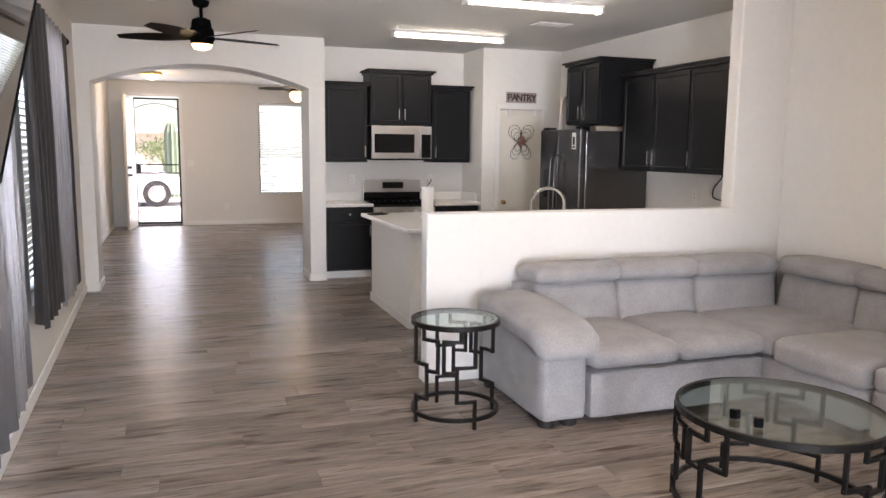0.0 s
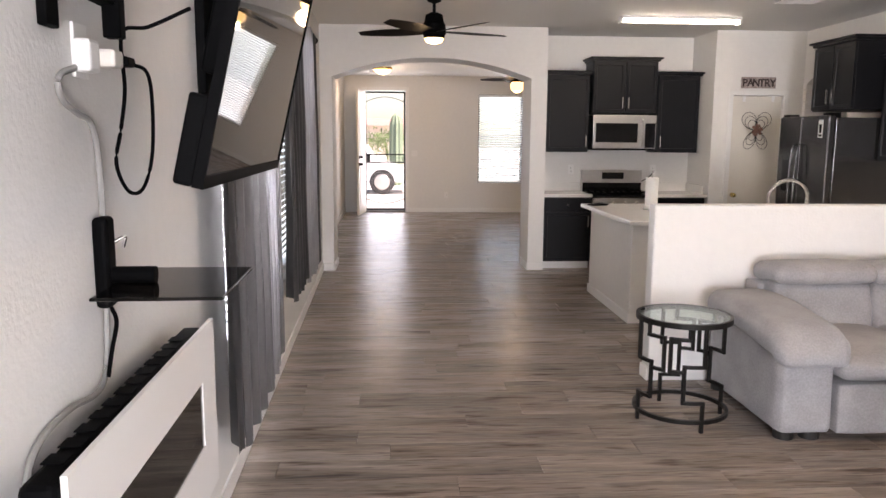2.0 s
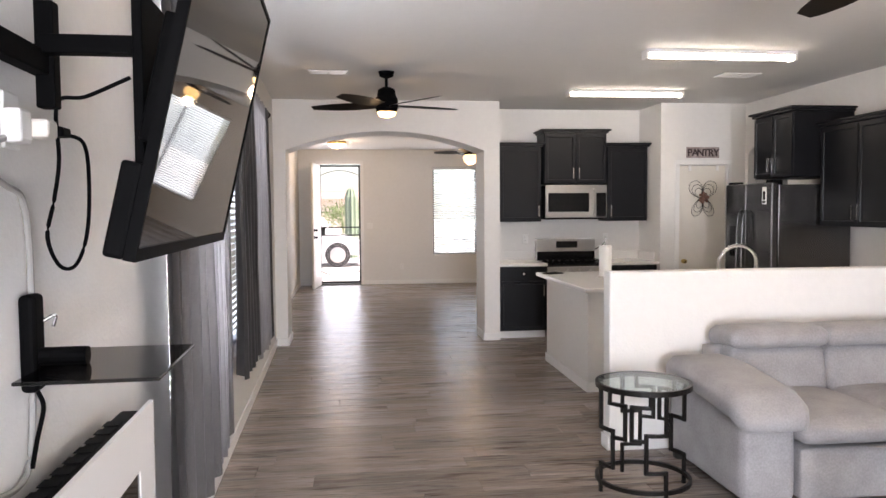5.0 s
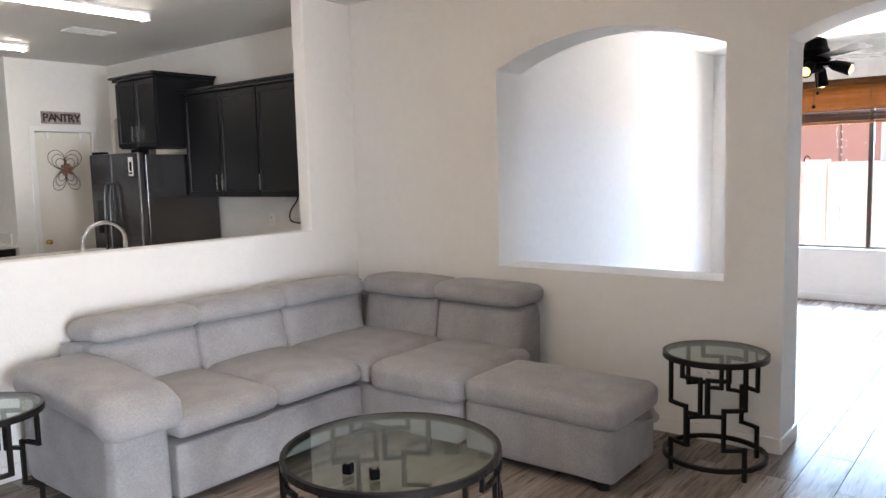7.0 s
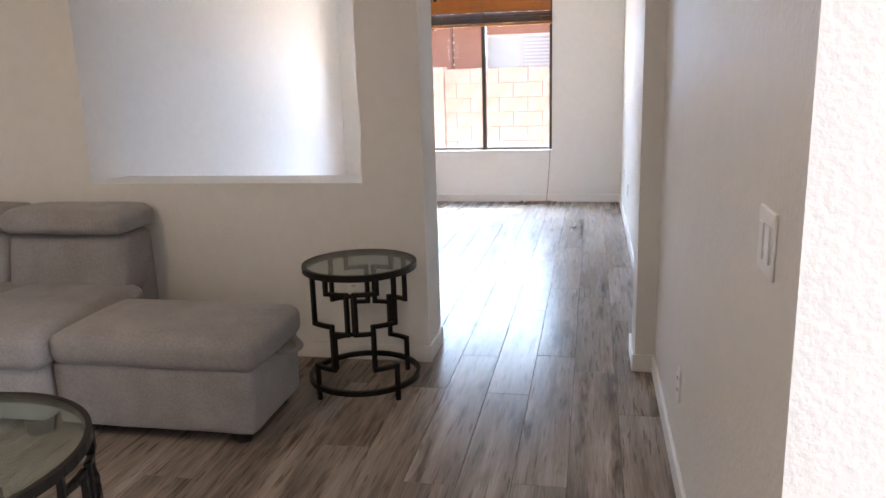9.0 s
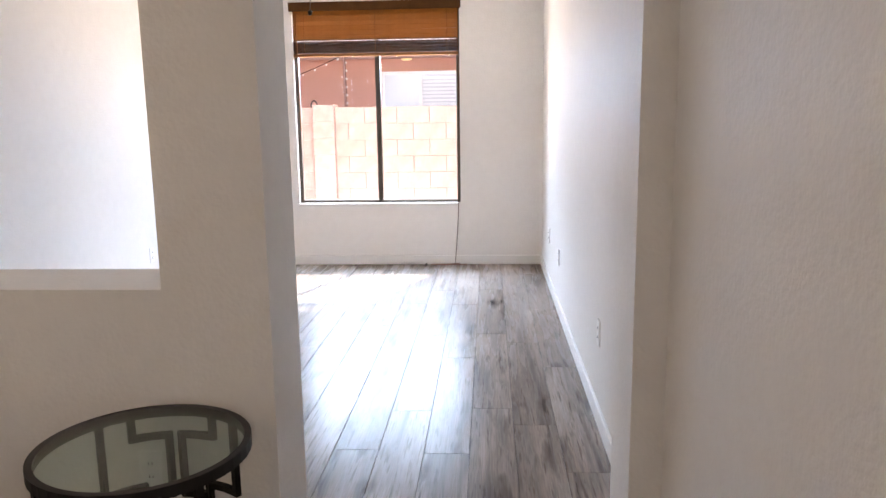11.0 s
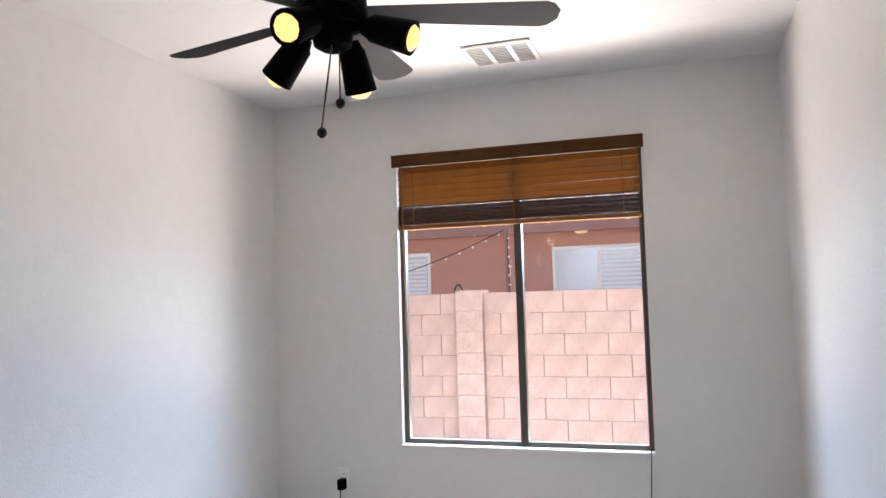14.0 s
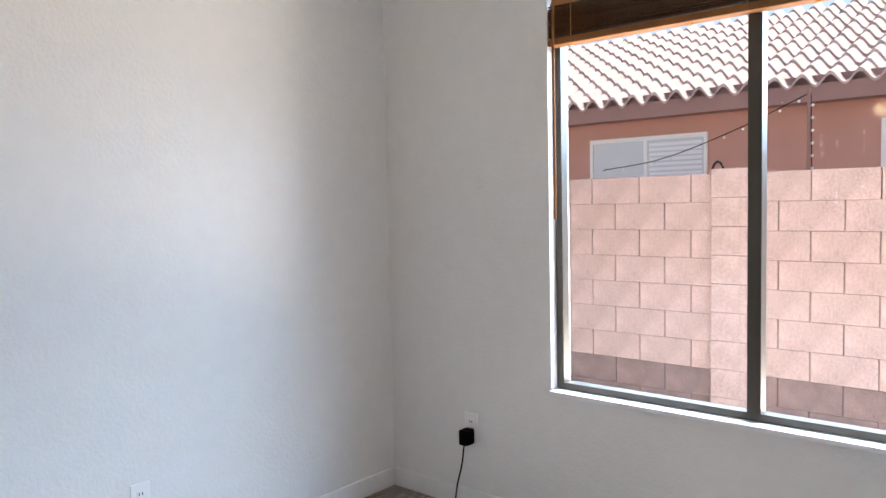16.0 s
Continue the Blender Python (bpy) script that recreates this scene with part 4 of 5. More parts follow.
def build_range():
    r = thing("gas_range", pose(1.37, 8.30, 0), "stainless steel gas range with black cooktop", "range")
    w = 0.75
    part("body", boxes(((0, 0.02, 0.05), (w, 0.62, 0.86)), bevel=0.004), DSTEEL, r)
    part("oven_door", boxes(((0.01, 0.0, 0.22), (w - 0.01, 0.03, 0.70)), bevel=0.005), STEEL, r)
    part("control_panel", boxes(((0.0, -0.02, 0.72), (w, 0.05, 0.835)), bevel=0.006), STEEL, r)
    for k in range(5):
        part("burner_knob", lathe([(0.024, 0), (0.022, 0.025), (0.016, 0.03)], 14), STEEL, r).matrix_basis = pose(0.10 + k * 0.137, -0.02, 0.78, 90, 0, 0)
    part("cooktop", boxes(((0.0, 0.0, 0.855), (w, 0.60, 0.872)), bevel=0.003), GLOSSBLACK, r)
    for k in range(3):
        x = 0.02 + k * 0.24
        part("grate", bars(*[([(x + 0.012 + j * 0.07, 0.04, 0.892), (x + 0.012 + j * 0.07, 0.55, 0.892)], 0.007) for j in range(4)], *[([(x, yy, 0.882), (x + 0.23, yy, 0.882)], 0.007) for yy in (0.06, 0.3, 0.53)], seg=4), BLACK, r)
    part("backguard", boxes(((0.0, 0.56, 0.87), (w, 0.635, 1.14)), bevel=0.008), STEEL, r)
    part("lower_backguard", boxes(((0.01, 0.553, 0.875), (w - 0.01, 0.562, 0.985))), GLOSSBLACK, r)
    part("display", boxes(((0.25, 0.552, 1.03), (0.52, 0.561, 1.11)), bevel=0.003), GLOSSBLACK, r)
    part("oven_handle", cyls(((0.06, -0.045, 0.66), (w - 0.06, -0.045, 0.66), 0.012)), STEEL, r)
    m = thing("microwave", pose(1.405, FY - 0.07, 1.385), "stainless over-range microwave with dark window", "microwave")
    part("body", boxes(((0, 0.03, 0), (w, 0.41, 0.41)), bevel=0.004), DSTEEL, m)
    part("door", boxes(((0.0, 0.0, 0.02), (w, 0.03, 0.41)), bevel=0.005), STEEL, m)
    part("window", boxes(((0.03, -0.003, 0.09), (0.53, 0.001, 0.315)), bevel=0.001, seg=1), GLOSSBLACK, m)
    part("control_panel", boxes(((0.62, -0.003, 0.03), (0.74, 0.001, 0.315)), bevel=0.001, seg=1), GLOSSBLACK, m)
    part("handle", bars((smooth_line([(0.585, -0.002, 0.06), (0.585, -0.04, 0.09), (0.585, -0.05, 0.21), (0.585, -0.04, 0.33), (0.585, -0.002, 0.36)]), 0.012)), STEEL, m)
    part("vent_grille", boxes(((0.01, 0.0, 0.0), (w - 0.01, 0.035, 0.016))), BLACK, m)


build_range()


def build_island():
    c = thing("kitchen_island", pose(0, 0, 0), "grey painted kitchen island with white quartz top", "kitchen island")
    part("body", boxes(((1.03, 5.74, 0), (2.95, 7.06, 0.84)), bevel=0.004), WALL, c, "painted plaster island base")
    part("kick_board", boxes(((1.016, 5.726, 0), (1.03, 7.07, 0.085)), ((1.03, 5.726, 0), (2.95, 5.74, 0.085)), bevel=0.003), TRIM, c)
    part("worktop", boxes(((0.93, 5.50, 0.845), (3.02, 7.10, 0.88)), bevel=0.006), QUARTZ, c, "white quartz worktop with overhang")
    part("outlet", boxes(((1.30, 5.728, 0.62), (1.37, 5.74, 0.735)), bevel=0.003), WHITE, c)
    f = thing("kitchen_faucet", pose(2.14, 5.72, 0.88), "chrome gooseneck kitchen faucet on the island", "faucet")
    pts = [(0, 0, 0), (0, 0, 0.17)] + [(0.165 - 0.165 * math.cos(a), -0.02 * math.sin(a), 0.17 + 0.145 * math.sin(a)) for a in [math.pi * k / 12 for k in range(1, 13)]] + [(0.33, 0, 0.13)]
    part("spout", bars((pts, 0.015), seg=12), CHROME, f, smooth=True)
    part("base", lathe([(0.03, 0), (0.028, 0.03), (0.018, 0.06)], 18), CHROME, f)
    part("spray_head", cyls(((0.33, 0, 0.15), (0.33, 0, 0.05), 0.017, 0.02)), CHROME, f)
    part("lever", bars(([(0.0, 0.0, 0.07), (-0.06, 0.02, 0.11)], 0.007)), CHROME, f)
    p = thing("paper_towel_holder", pose(1.42, 6.45, 0.88), "white paper towel roll on an upright steel holder", "paper towel holder")
    part("base", lathe([(0.075, 0), (0.07, 0.012)], 22), STEEL, p)
    part("roll", lathe([(0.02, 0.015), (0.056, 0.015), (0.057, 0.29), (0.02, 0.29)], 26), PAPER, p, "white paper roll", smooth=False)
    part("rod", cyls(((0, 0, 0.01), (0, 0, 0.34), 0.006)), STEEL, p)
    part("rod_tip", lathe([(0.004, 0.34), (0.012, 0.348), (0.004, 0.362)], 12), STEEL, p)
    k = thing("small_tray", pose(1.05, 6.9, 0.88, 0, 0, 25), "small black tray with keys on the island", "tray")
    part("dish", boxes(((-0.09, -0.05, 0), (0.09, 0.05, 0.012)), bevel=0.005), BLACK, k)
    part("keys", boxes(((-0.03, -0.02, 0.012), (0.04, 0.015, 0.02)), bevel=0.002), DSTEEL, k)


build_island()

EAST = 3.77
R90 = -90
# units along the east wall: x across runs towards the camera, door face looks west
cabinet(pose(3.42, 6.31, 1.335, 0, 0, R90), 1.03, 0.345, 0.95, 2, "dark upper cabinets with shaker doors on side wall", crown=0.03)
cabinet(pose(3.42, 5.275, 1.335, 0, 0, R90), 0.52, 0.345, 0.95, 1, "dark upper cabinet with one shaker door on side wall", crown=0.03, left=True)
cabinet(pose(3.15, 6.99, 1.79, 0, 0, R90), 0.66, 0.615, 0.65, 2, "deep dark cabinet above the refrigerator", crown=0.03)
cabinet(pose(3.17, 6.30, 0, 0, 0, R90), 1.7, 0.595, 0.845, 3, "dark base cabinets along the side wall", drawers=1, toe=0.09, handle="high")
ew = thing("worktop", pose(0, 0, 0), "white quartz worktop along the side wall", "worktop", "kitchen worktops")
part("slab", boxes(((3.14, 4.58, 0.845), (3.765, 6.30, 0.88)), bevel=0.004), QUARTZ, ew)


def build_fridge():
    f = thing("refrigerator", pose(2.96, 7.19, 0, 0, 0, R90), "dark stainless side-by-side refrigerator", "refrigerator")
    w = 0.86
    part("body", boxes(((0, 0.07, 0.03), (w, 0.79, 1.72)), bevel=0.006), DSTEEL, f, "dark grey steel cabinet")
    for k, (a, b) in enumerate(((0.0, 0.40), (0.406, w))):
        d = part("door", boxes(((a, 0, 0.08), (b, 0.065, 1.74)), bevel=0.014, seg=3), DSTEEL, f, "smooth black stainless door")
        hx = 0.355 if k == 0 else 0.455
        part("handle", bars((smooth_line([(hx, 0, 0.55), (hx, -0.05, 0.6), (hx, -0.065, 1.0), (hx, -0.05, 1.42), (hx, 0, 1.48)]), 0.014)), DSTEEL, d, "curved dark steel handle")
        if k == 0:
            part("dispenser", boxes(((0.10, -0.004, 1.02), (0.26, 0.002, 1.32)), bevel=0.002), GLOSSBLACK, d)
    for x in (0.02, w - 0.14):
        part("hinge_cover", boxes(((x, 0.02, 1.72), (x + 0.12, 0.12, 1.765)), bevel=0.004), BLACK, f)
    for x in (0.06, w - 0.06):
        for yy in (0.12, 0.72):
            part("foot", cyls(((x, yy, 0), (x, yy, 0.035), 0.02)), BLACK, f)
    part("note", boxes(((w - 0.16, -0.002, 1.54), (w - 0.09, 0.0, 1.70))), WHITE, f, "small white label with dark bars")
    part("note_bar", boxes(((w - 0.15, -0.0035, 1.55), (w - 0.10, -0.0018, 1.57)), ((w - 0.145, -0.0035, 1.58), (w - 0.105, -0.0018, 1.66))), BLACK, f)


build_fridge()


def build_pantry():
    d = thing("door_pantry", pose(2.95, 8.28, 0), "cream painted flat pantry door with brass knob", "door", kind="structure")
    part("leaf", boxes(((0.008, 0.02, 0.008), (0.582, 0.055, 2.01)), bevel=0.003), DOORP, d)
    k = part("door_knob", lathe([(0.026, 0), (0.024, 0.008), (0.01, 0.014), (0.012, 0.035), (0.026, 0.05), (0.02, 0.066)], 18), BRASS, d, "polished brass knob", smooth=True)
    k.matrix_basis = pose(0.065, 0.02, 0.88, 90, 0, 0)
    part("door_trim", boxes(((-0.055, -0.012, 0), (0.0, -0.0, 2.02)), ((0.59, -0.012, 0), (0.645, 0.0, 2.02)), ((-0.055, -0.012, 2.02), (0.645, 0.0, 2.075)), bevel=0.003), TRIM, d)
    for x in (0.12, 0.46):
        part("over_door_hook", boxes(((x, 0.008, 1.95), (x + 0.03, 0.02, 2.012))), WHITE, d)
    s = thing("pantry_sign", pose(3.03, 8.262, 2.10), "dark rustic wooden sign reading PANTRY in dark letters on mottled boards", "sign")
    part("board", boxes(((0, 0, 0), (0.40, 0.018, 0.125)), bevel=0.002, seg=1), SIGNM, s)
    for i, ch in enumerate("PANTRY"):
        cu = bpy.data.curves.new("letter", "FONT")
        cu.body, cu.size, cu.extrude, cu.align_x, cu.offset = ch, 0.115, 0.002, "CENTER", 0.0025
        tmp = new("letter_source", cu)
        dg = bpy.context.evaluated_depsgraph_get()
        me = bpy.data.meshes.new_from_object(tmp.evaluated_get(dg))
        bpy.data.objects.remove(tmp)
        me.materials.clear()
        me.materials.append(SIGNL)
        o = new("letter", me)
        o.parent = s
        o.matrix_basis = pose(0.036 + i * 0.0655, -0.003, 0.022, 90, 0, 0)
    f = thing("flower_wall_decor", pose(3.23, 8.245, 1.63), "wire petal flower ornament with dried centre", "wall ornament")
    part("hanger", cyls(((0, 0.02, 0.10), (0, 0.055, 0.10), 0.004)), IRON, f)
    for ang, ln, wd in ((52, 0.23, 0.10), (128, 0.23, 0.10), (-62, 0.24, 0.075), (-118, 0.24, 0.075)):
        pts = []
        for k in range(28):
            a = 2 * math.pi * k / 28
            u, v = ln * 0.5 * (1 - math.cos(a)), wd * math.sin(a) * (0.55 + 0.45 * (1 - math.cos(a)) / 2)
            c, s2 = math.cos(radians(ang)), math.sin(radians(ang))
            pts.append((u * c - v * s2, 0.01, u * s2 + v * c))
        for q in (1.0, 0.78, 0.56):
            part("petal", bars(([(x * q, y2, z * q) for x, y2, z in pts], 0.0028), closed=True, seg=6), IRON, f)
    rg = random.Random(3)
    bm = bmesh.new()
    for k in range(60):
        a, rr = rg.random() * 6.28, 0.055 * rg.random() ** 0.5
        p = Vector((rr * math.cos(a), -0.02 * rg.random(), rr * math.sin(a) * 1.1))
        bmesh.ops.create_icosphere(bm, subdivisions=1, radius=0.009 + 0.008 * rg.random(), matrix=Matrix.Translation(p))
    part("dried_centre", bm, RED, f, "cluster of dried brown buds")


build_pantry()


def wall_plate(m, label, slots=1, rocker=False):
    o = thing("light_switch" if rocker else "wall_outlet", m, label, "switch" if rocker else "outlet", "wall plates")
    w = 0.07 + 0.046 * (slots - 1)
    part("plate", boxes(((-w / 2, -0.006, -0.058), (w / 2, 0, 0.058)), bevel=0.003), WHITE, o)
    for k in range(slots):
        x = -w / 2 + 0.035 + 0.046 * k
        if rocker:
            part("rocker", boxes(((x - 0.016, -0.010, -0.033), (x + 0.016, -0.006, 0.033)), bevel=0.002), TRIM, o)
        else:
            for z in (-0.02, 0.02):
                part("socket", boxes(((x - 0.014, -0.0075, z - 0.013), (x + 0.014, -0.0055, z + 0.013)), bevel=0.001, seg=1), TRIM, o)
                part("slot", boxes(((x - 0.007, -0.0082, z - 0.004), (x - 0.004, -0.0074, z + 0.005)), ((x + 0.004, -0.0082, z - 0.004), (x + 0.007, -0.0074, z + 0.005))), BLACK, o)
    return o


wall_plate(pose(1.25, 8.95, 1.14), "white outlet on the kitchen backsplash")
wall_plate(pose(2.28, 8.95, 1.14), "white outlet with a black plug on the kitchen backsplash")
pc = thing("range_cord", pose(0, 0, 0), "black appliance cord plugged in behind the range", "cable")
part("cord", bars((smooth_line([(2.28, 8.93, 1.14), (2.28, 8.91, 1.12), (2.22, 8.91, 1.05), (2.14, 8.92, 1.0), (2.12, 8.93, 0.95)]), 0.006)), BLACK, pc)
wall_plate(pose(3.77, 5.58, 1.12, 0, 0, -90), "white outlet below the upper cabinets")
ec = thing("cabinet_cord", pose(0, 0, 0), "black cord hanging in a loop under the cabinets", "cable")
part("cord", bars((smooth_line([(3.74, 5.18, 1.34), (3.74, 5.20, 1.29), (3.74, 5.29, 1.20), (3.74, 5.29, 1.12), (3.74, 5.18, 1.10), (3.74, 5.10, 1.12)]), 0.006)), BLACK, ec)
wall_plate(pose(-0.55, 15.12, 1.2), "white light switch beside the front door", 2, True)
wall_plate(pose(0.1, 15.12, 0.36), "white outlet low on the front room wall")
wall_plate(pose(3.54, 1.62, 0.36, 0, 0, -90), "white outlet low on the wall behind the side table")
wall_plate(pose(1.49, 0.18, 1.07, 0, 0, 180), "white rocker light switch on the corridor wall", 2, True)
wall_plate(pose(2.60, 0.18, 0.34, 0, 0, 180), "white outlet low on the corridor wall")


# ---- front door and the street ----
def build_front_door():
    t = thing("door_front_frame", pose(0, 0, 0), "white painted front door frame", "door frame", kind="structure")
    part("trim", boxes(((-1.62, 15.108, 0), (-1.56, 15.12, 2.45)), ((-0.73, 15.108, 0), (-0.67, 15.12, 2.45)), ((-1.62, 15.108, 2.45), (-0.67, 15.12, 2.515)), bevel=0.003), TRIM, t)
    part("threshold", boxes(((-1.56, 15.12, 0.0), (-0.73, 15.28, 0.03)), bevel=0.004), BRONZE, t)
    d = thing("door_front", pose(-1.555, 15.11, 0, 0, 0, -97), "white painted front door swung open into the room", "door", kind="structure")
    part("leaf", boxes(((0, -0.022, 0.012), (0.82, 0.022, 2.43)), bevel=0.004), DOORP, d)
    for z0, z1 in ((0.2, 0.95), (1.15, 2.25)):
        part("panel_moulding", boxes(((0.14, 0.022, z0), (0.68, 0.028, z0 + 0.03)), ((0.14, 0.022, z1 - 0.03), (0.68, 0.028, z1)), ((0.14, 0.022, z0 + 0.03), (0.17, 0.028, z1 - 0.03)), ((0.65, 0.022, z0 + 0.03), (0.68, 0.028, z1 - 0.03))), DOORP, d)
    for z in (1.0, 1.14):
        k = part("door_knob" if z < 1.1 else "deadbolt", lathe([(0.03, 0), (0.03, 0.012), (0.012, 0.02), (0.026, 0.05), (0.018, 0.065)], 16), IRON, d)
        k.matrix_basis = pose(0.75, 0.022, z, -90, 0, 0)
    s = thing("security_door", pose(-1.56, 15.24, 0.03), "black iron security screen door with curved bars, closed", "door")
    w, h = 0.83, 2.41
    part("frame", boxes(((0, 0, 0), (0.035, 0.035, h)), ((w - 0.035, 0, 0), (w, 0.035, h)), ((0.035, 0, 0), (w - 0.035, 0.035, 0.035)), ((0.035, 0, h - 0.035), (w - 0.035, 0.035, h))), IRON, s)
    part("rail", boxes(((0.035, 0.005, 0.97), (w - 0.035, 0.03, 0.995)), ((0.035, 0.005, 1.13), (w - 0.035, 0.03, 1.155))), IRON, s)
    part("lock_box", boxes(((0.04, -0.01, 0.97), (0.11, 0.04, 1.155))), IRON, s)
    arc = lambda z, b: [(0.035 + (w - 0.07) * k / 14, 0.016, z + b * (1 - (2 * k / 14 - 1) ** 2)) for k in range(15)]
    part("curved_bar", bars((arc(2.20, 0.10), 0.008)), IRON, s)
    part("curved_bar", bars((arc(0.24, -0.10), 0.008)), IRON, s)
    pn = part("screen_mesh", boxes(((0.035, 0.03, 0.035), (w - 0.035, 0.032, h - 0.035))), MESHS, s, "fine perforated screen")
    pn.visible_shadow = False


build_front_door()
gr = link("ground", boxes(((-120, -120, -0.55), (160, 160, -0.45))), GROUND)
tagged(gr, "pale desert gravel ground reaching the horizon", "ground", kind="structure")
dr = link("driveway", boxes(((-6, 15.5, -0.46), (5, 34, -0.16))), CONCRETE)
tagged(dr, "pale concrete driveway before the front door", "driveway", kind="structure")
po = link("porch", boxes(((-2.6, 15.28, -0.46), (0.6, 17.4, -0.02)), bevel=0.01), CONCRETE)
tagged(po, "concrete porch slab", "porch", kind="structure")


def build_car(m):
    c = thing("parked_car", m, "white sport utility vehicle parked on the driveway", "car")
    bm = bmesh.new()
    prism(bm, [(-2.2, 0.35), (2.2, 0.35), (2.25, 0.75), (1.3, 1.02), (0.75, 1.62), (-1.75, 1.66), (-2.2, 1.05)], -0.88, 0.88, "y")
    bmesh.ops.recalc_face_normals(bm, faces=bm.faces[:])
    bmesh.ops.bevel(bm, geom=bm.edges[:], offset=0.06, segments=3, profile=0.5, affect="EDGES")
    part("body", bm, CAR, c, smooth=False)
    for s in (-1, 1):
        part("side_window", boxes(((-1.55, s * 0.885 - 0.004, 1.08), (0.7, s * 0.885 + 0.004, 1.55)), bevel=0.003, seg=1), GLOSSBLACK, c)
        for x in (-1.4, 1.4):
            wl2 = part("wheel", lathe([(0.25, -0.1), (0.36, -0.09), (0.37, 0.09), (0.25, 0.1)], 28), RUBBER, c)
            wl2.matrix_basis = pose(x, s * 0.82, 0.37, 90, 0, 0)
            part("rim", lathe([(0.05, -0.115), (0.22, -0.108), (0.245, -0.09), (0.245, 0.09), (0.22, 0.108), (0.05, 0.115)], 24), STEEL, wl2)
    part("bumper", boxes(((2.18, -0.85, 0.36), (2.32, 0.85, 0.62)), ((-2.32, -0.85, 0.36), (-2.18, 0.85, 0.62)), bevel=0.03), BLACK, c)


build_car(pose(-2.76, 23.0, -0.16, 0, 0, 0))


def shrub(m, h, r, n, seed, label):
    t = thing("desert_tree", m, label, "tree")
    rg = random.Random(seed)
    bm = bmesh.new()
    tips = []
    sweep(bm, smooth_line([(0, 0, 0), (0.06, 0.03, h * 0.3), (0, 0.05, h * 0.6)]), 0.07, 8)
    for k in range(7):
        a = 6.28 * k / 7 + rg.random()
        e = Vector((r * 0.7 * math.cos(a), r * 0.7 * math.sin(a), h * (0.6 + 0.35 * rg.random())))
        sweep(bm, smooth_line([(0.03, 0.03, h * 0.35), e * 0.6 + Vector((0, 0, h * 0.15)), e]), 0.025, 6)
        tips.append(e)
    part("trunk", bm, BARK, t)
    v, f = [], []
    for k in range(n):
        e = tips[k % len(tips)]
        p = e + Vector((rg.gauss(0, r * 0.3), rg.gauss(0, r * 0.3), rg.gauss(0, h * 0.12)))
        q = Euler((rg.random() * 6, rg.random() * 6, rg.random() * 6)).to_matrix()
        s = 0.06 + 0.06 * rg.random()
        i = len(v)
        v += [tuple(p + q @ Vector(c)) for c in ((-s, 0, 0), (0, -s * 0.4, 0.01), (s, 0, 0), (0, s * 0.4, 0.01))]
        f.append((i, i + 1, i + 2, i + 3))
    me2 = bpy.data.meshes.new("crown")
    me2.from_pydata(v, [], f)
    me2.materials.append(LEAF)
    o = new("crown", me2)
    o.parent = t


shrub(pose(-4.6, 41.0, -0.45), 2.6, 1.5, 1400, 4, "green leafy desert tree across the driveway")
shrub(pose(-1.6, 47.0, -0.45), 2.4, 1.5, 1300, 9, "green leafy desert tree across the driveway")
cac = thing("saguaro_cactus", pose(-0.95, 26.5, -0.2), "tall green columnar cactus", "cactus")
bm = bmesh.new()
seg = 20
for r0, z0 in ((0.20, 0), (0.24, 1.0), (0.23, 2.2), (0.15, 2.45), (0.03, 2.55)):
    for k in range(seg):
        rr = r0 * (1.08 if k % 2 else 0.9)
        bm.verts.new((rr * math.cos(6.2832 * k / seg), rr * math.sin(6.2832 * k / seg), z0))
bm.verts.ensure_lookup_table()
for j in range(4):
    for k in range(seg):
        bm.faces.new([bm.verts[i] for i in (j * seg + k, j * seg + (k + 1) % seg, (j + 1) * seg + (k + 1) % seg, (j + 1) * seg + k)])
part("stem", bm, CACTUS, cac)
part("arm", bars((smooth_line([(0.18, 0, 1.0), (0.5, 0, 1.1), (0.55, 0, 1.9)]), 0.13), seg=12), CACTUS, cac)
st = thing("street_house", pose(0, 0, 0), "pale stucco house across the street", "house")
part("wall", boxes(((-14, 96, -0.46), (8, 104, 3.0))), PALE, st)
part("roof", boxes(((-14.6, 95.4, 3.0), (8.6, 104.6, 3.2)), ((-13, 97, 3.2), (7, 103, 3.9))), ROOFT, st)


# ---- den ----
window_set("window_4", pose(8.43, 2.40, 0.57, 0, 0, -90), 1.49, 1.78, "bronze aluminium sliding window in the den", (0.505,), fr=0.03, depth=0.045)
sill = link("window_sill", boxes(((8.372, 0.905, 0.556), (8.47, 2.405, 0.574)), bevel=0.004), TRIM)
tagged(sill, "white painted window sill", "window sill", kind="structure")


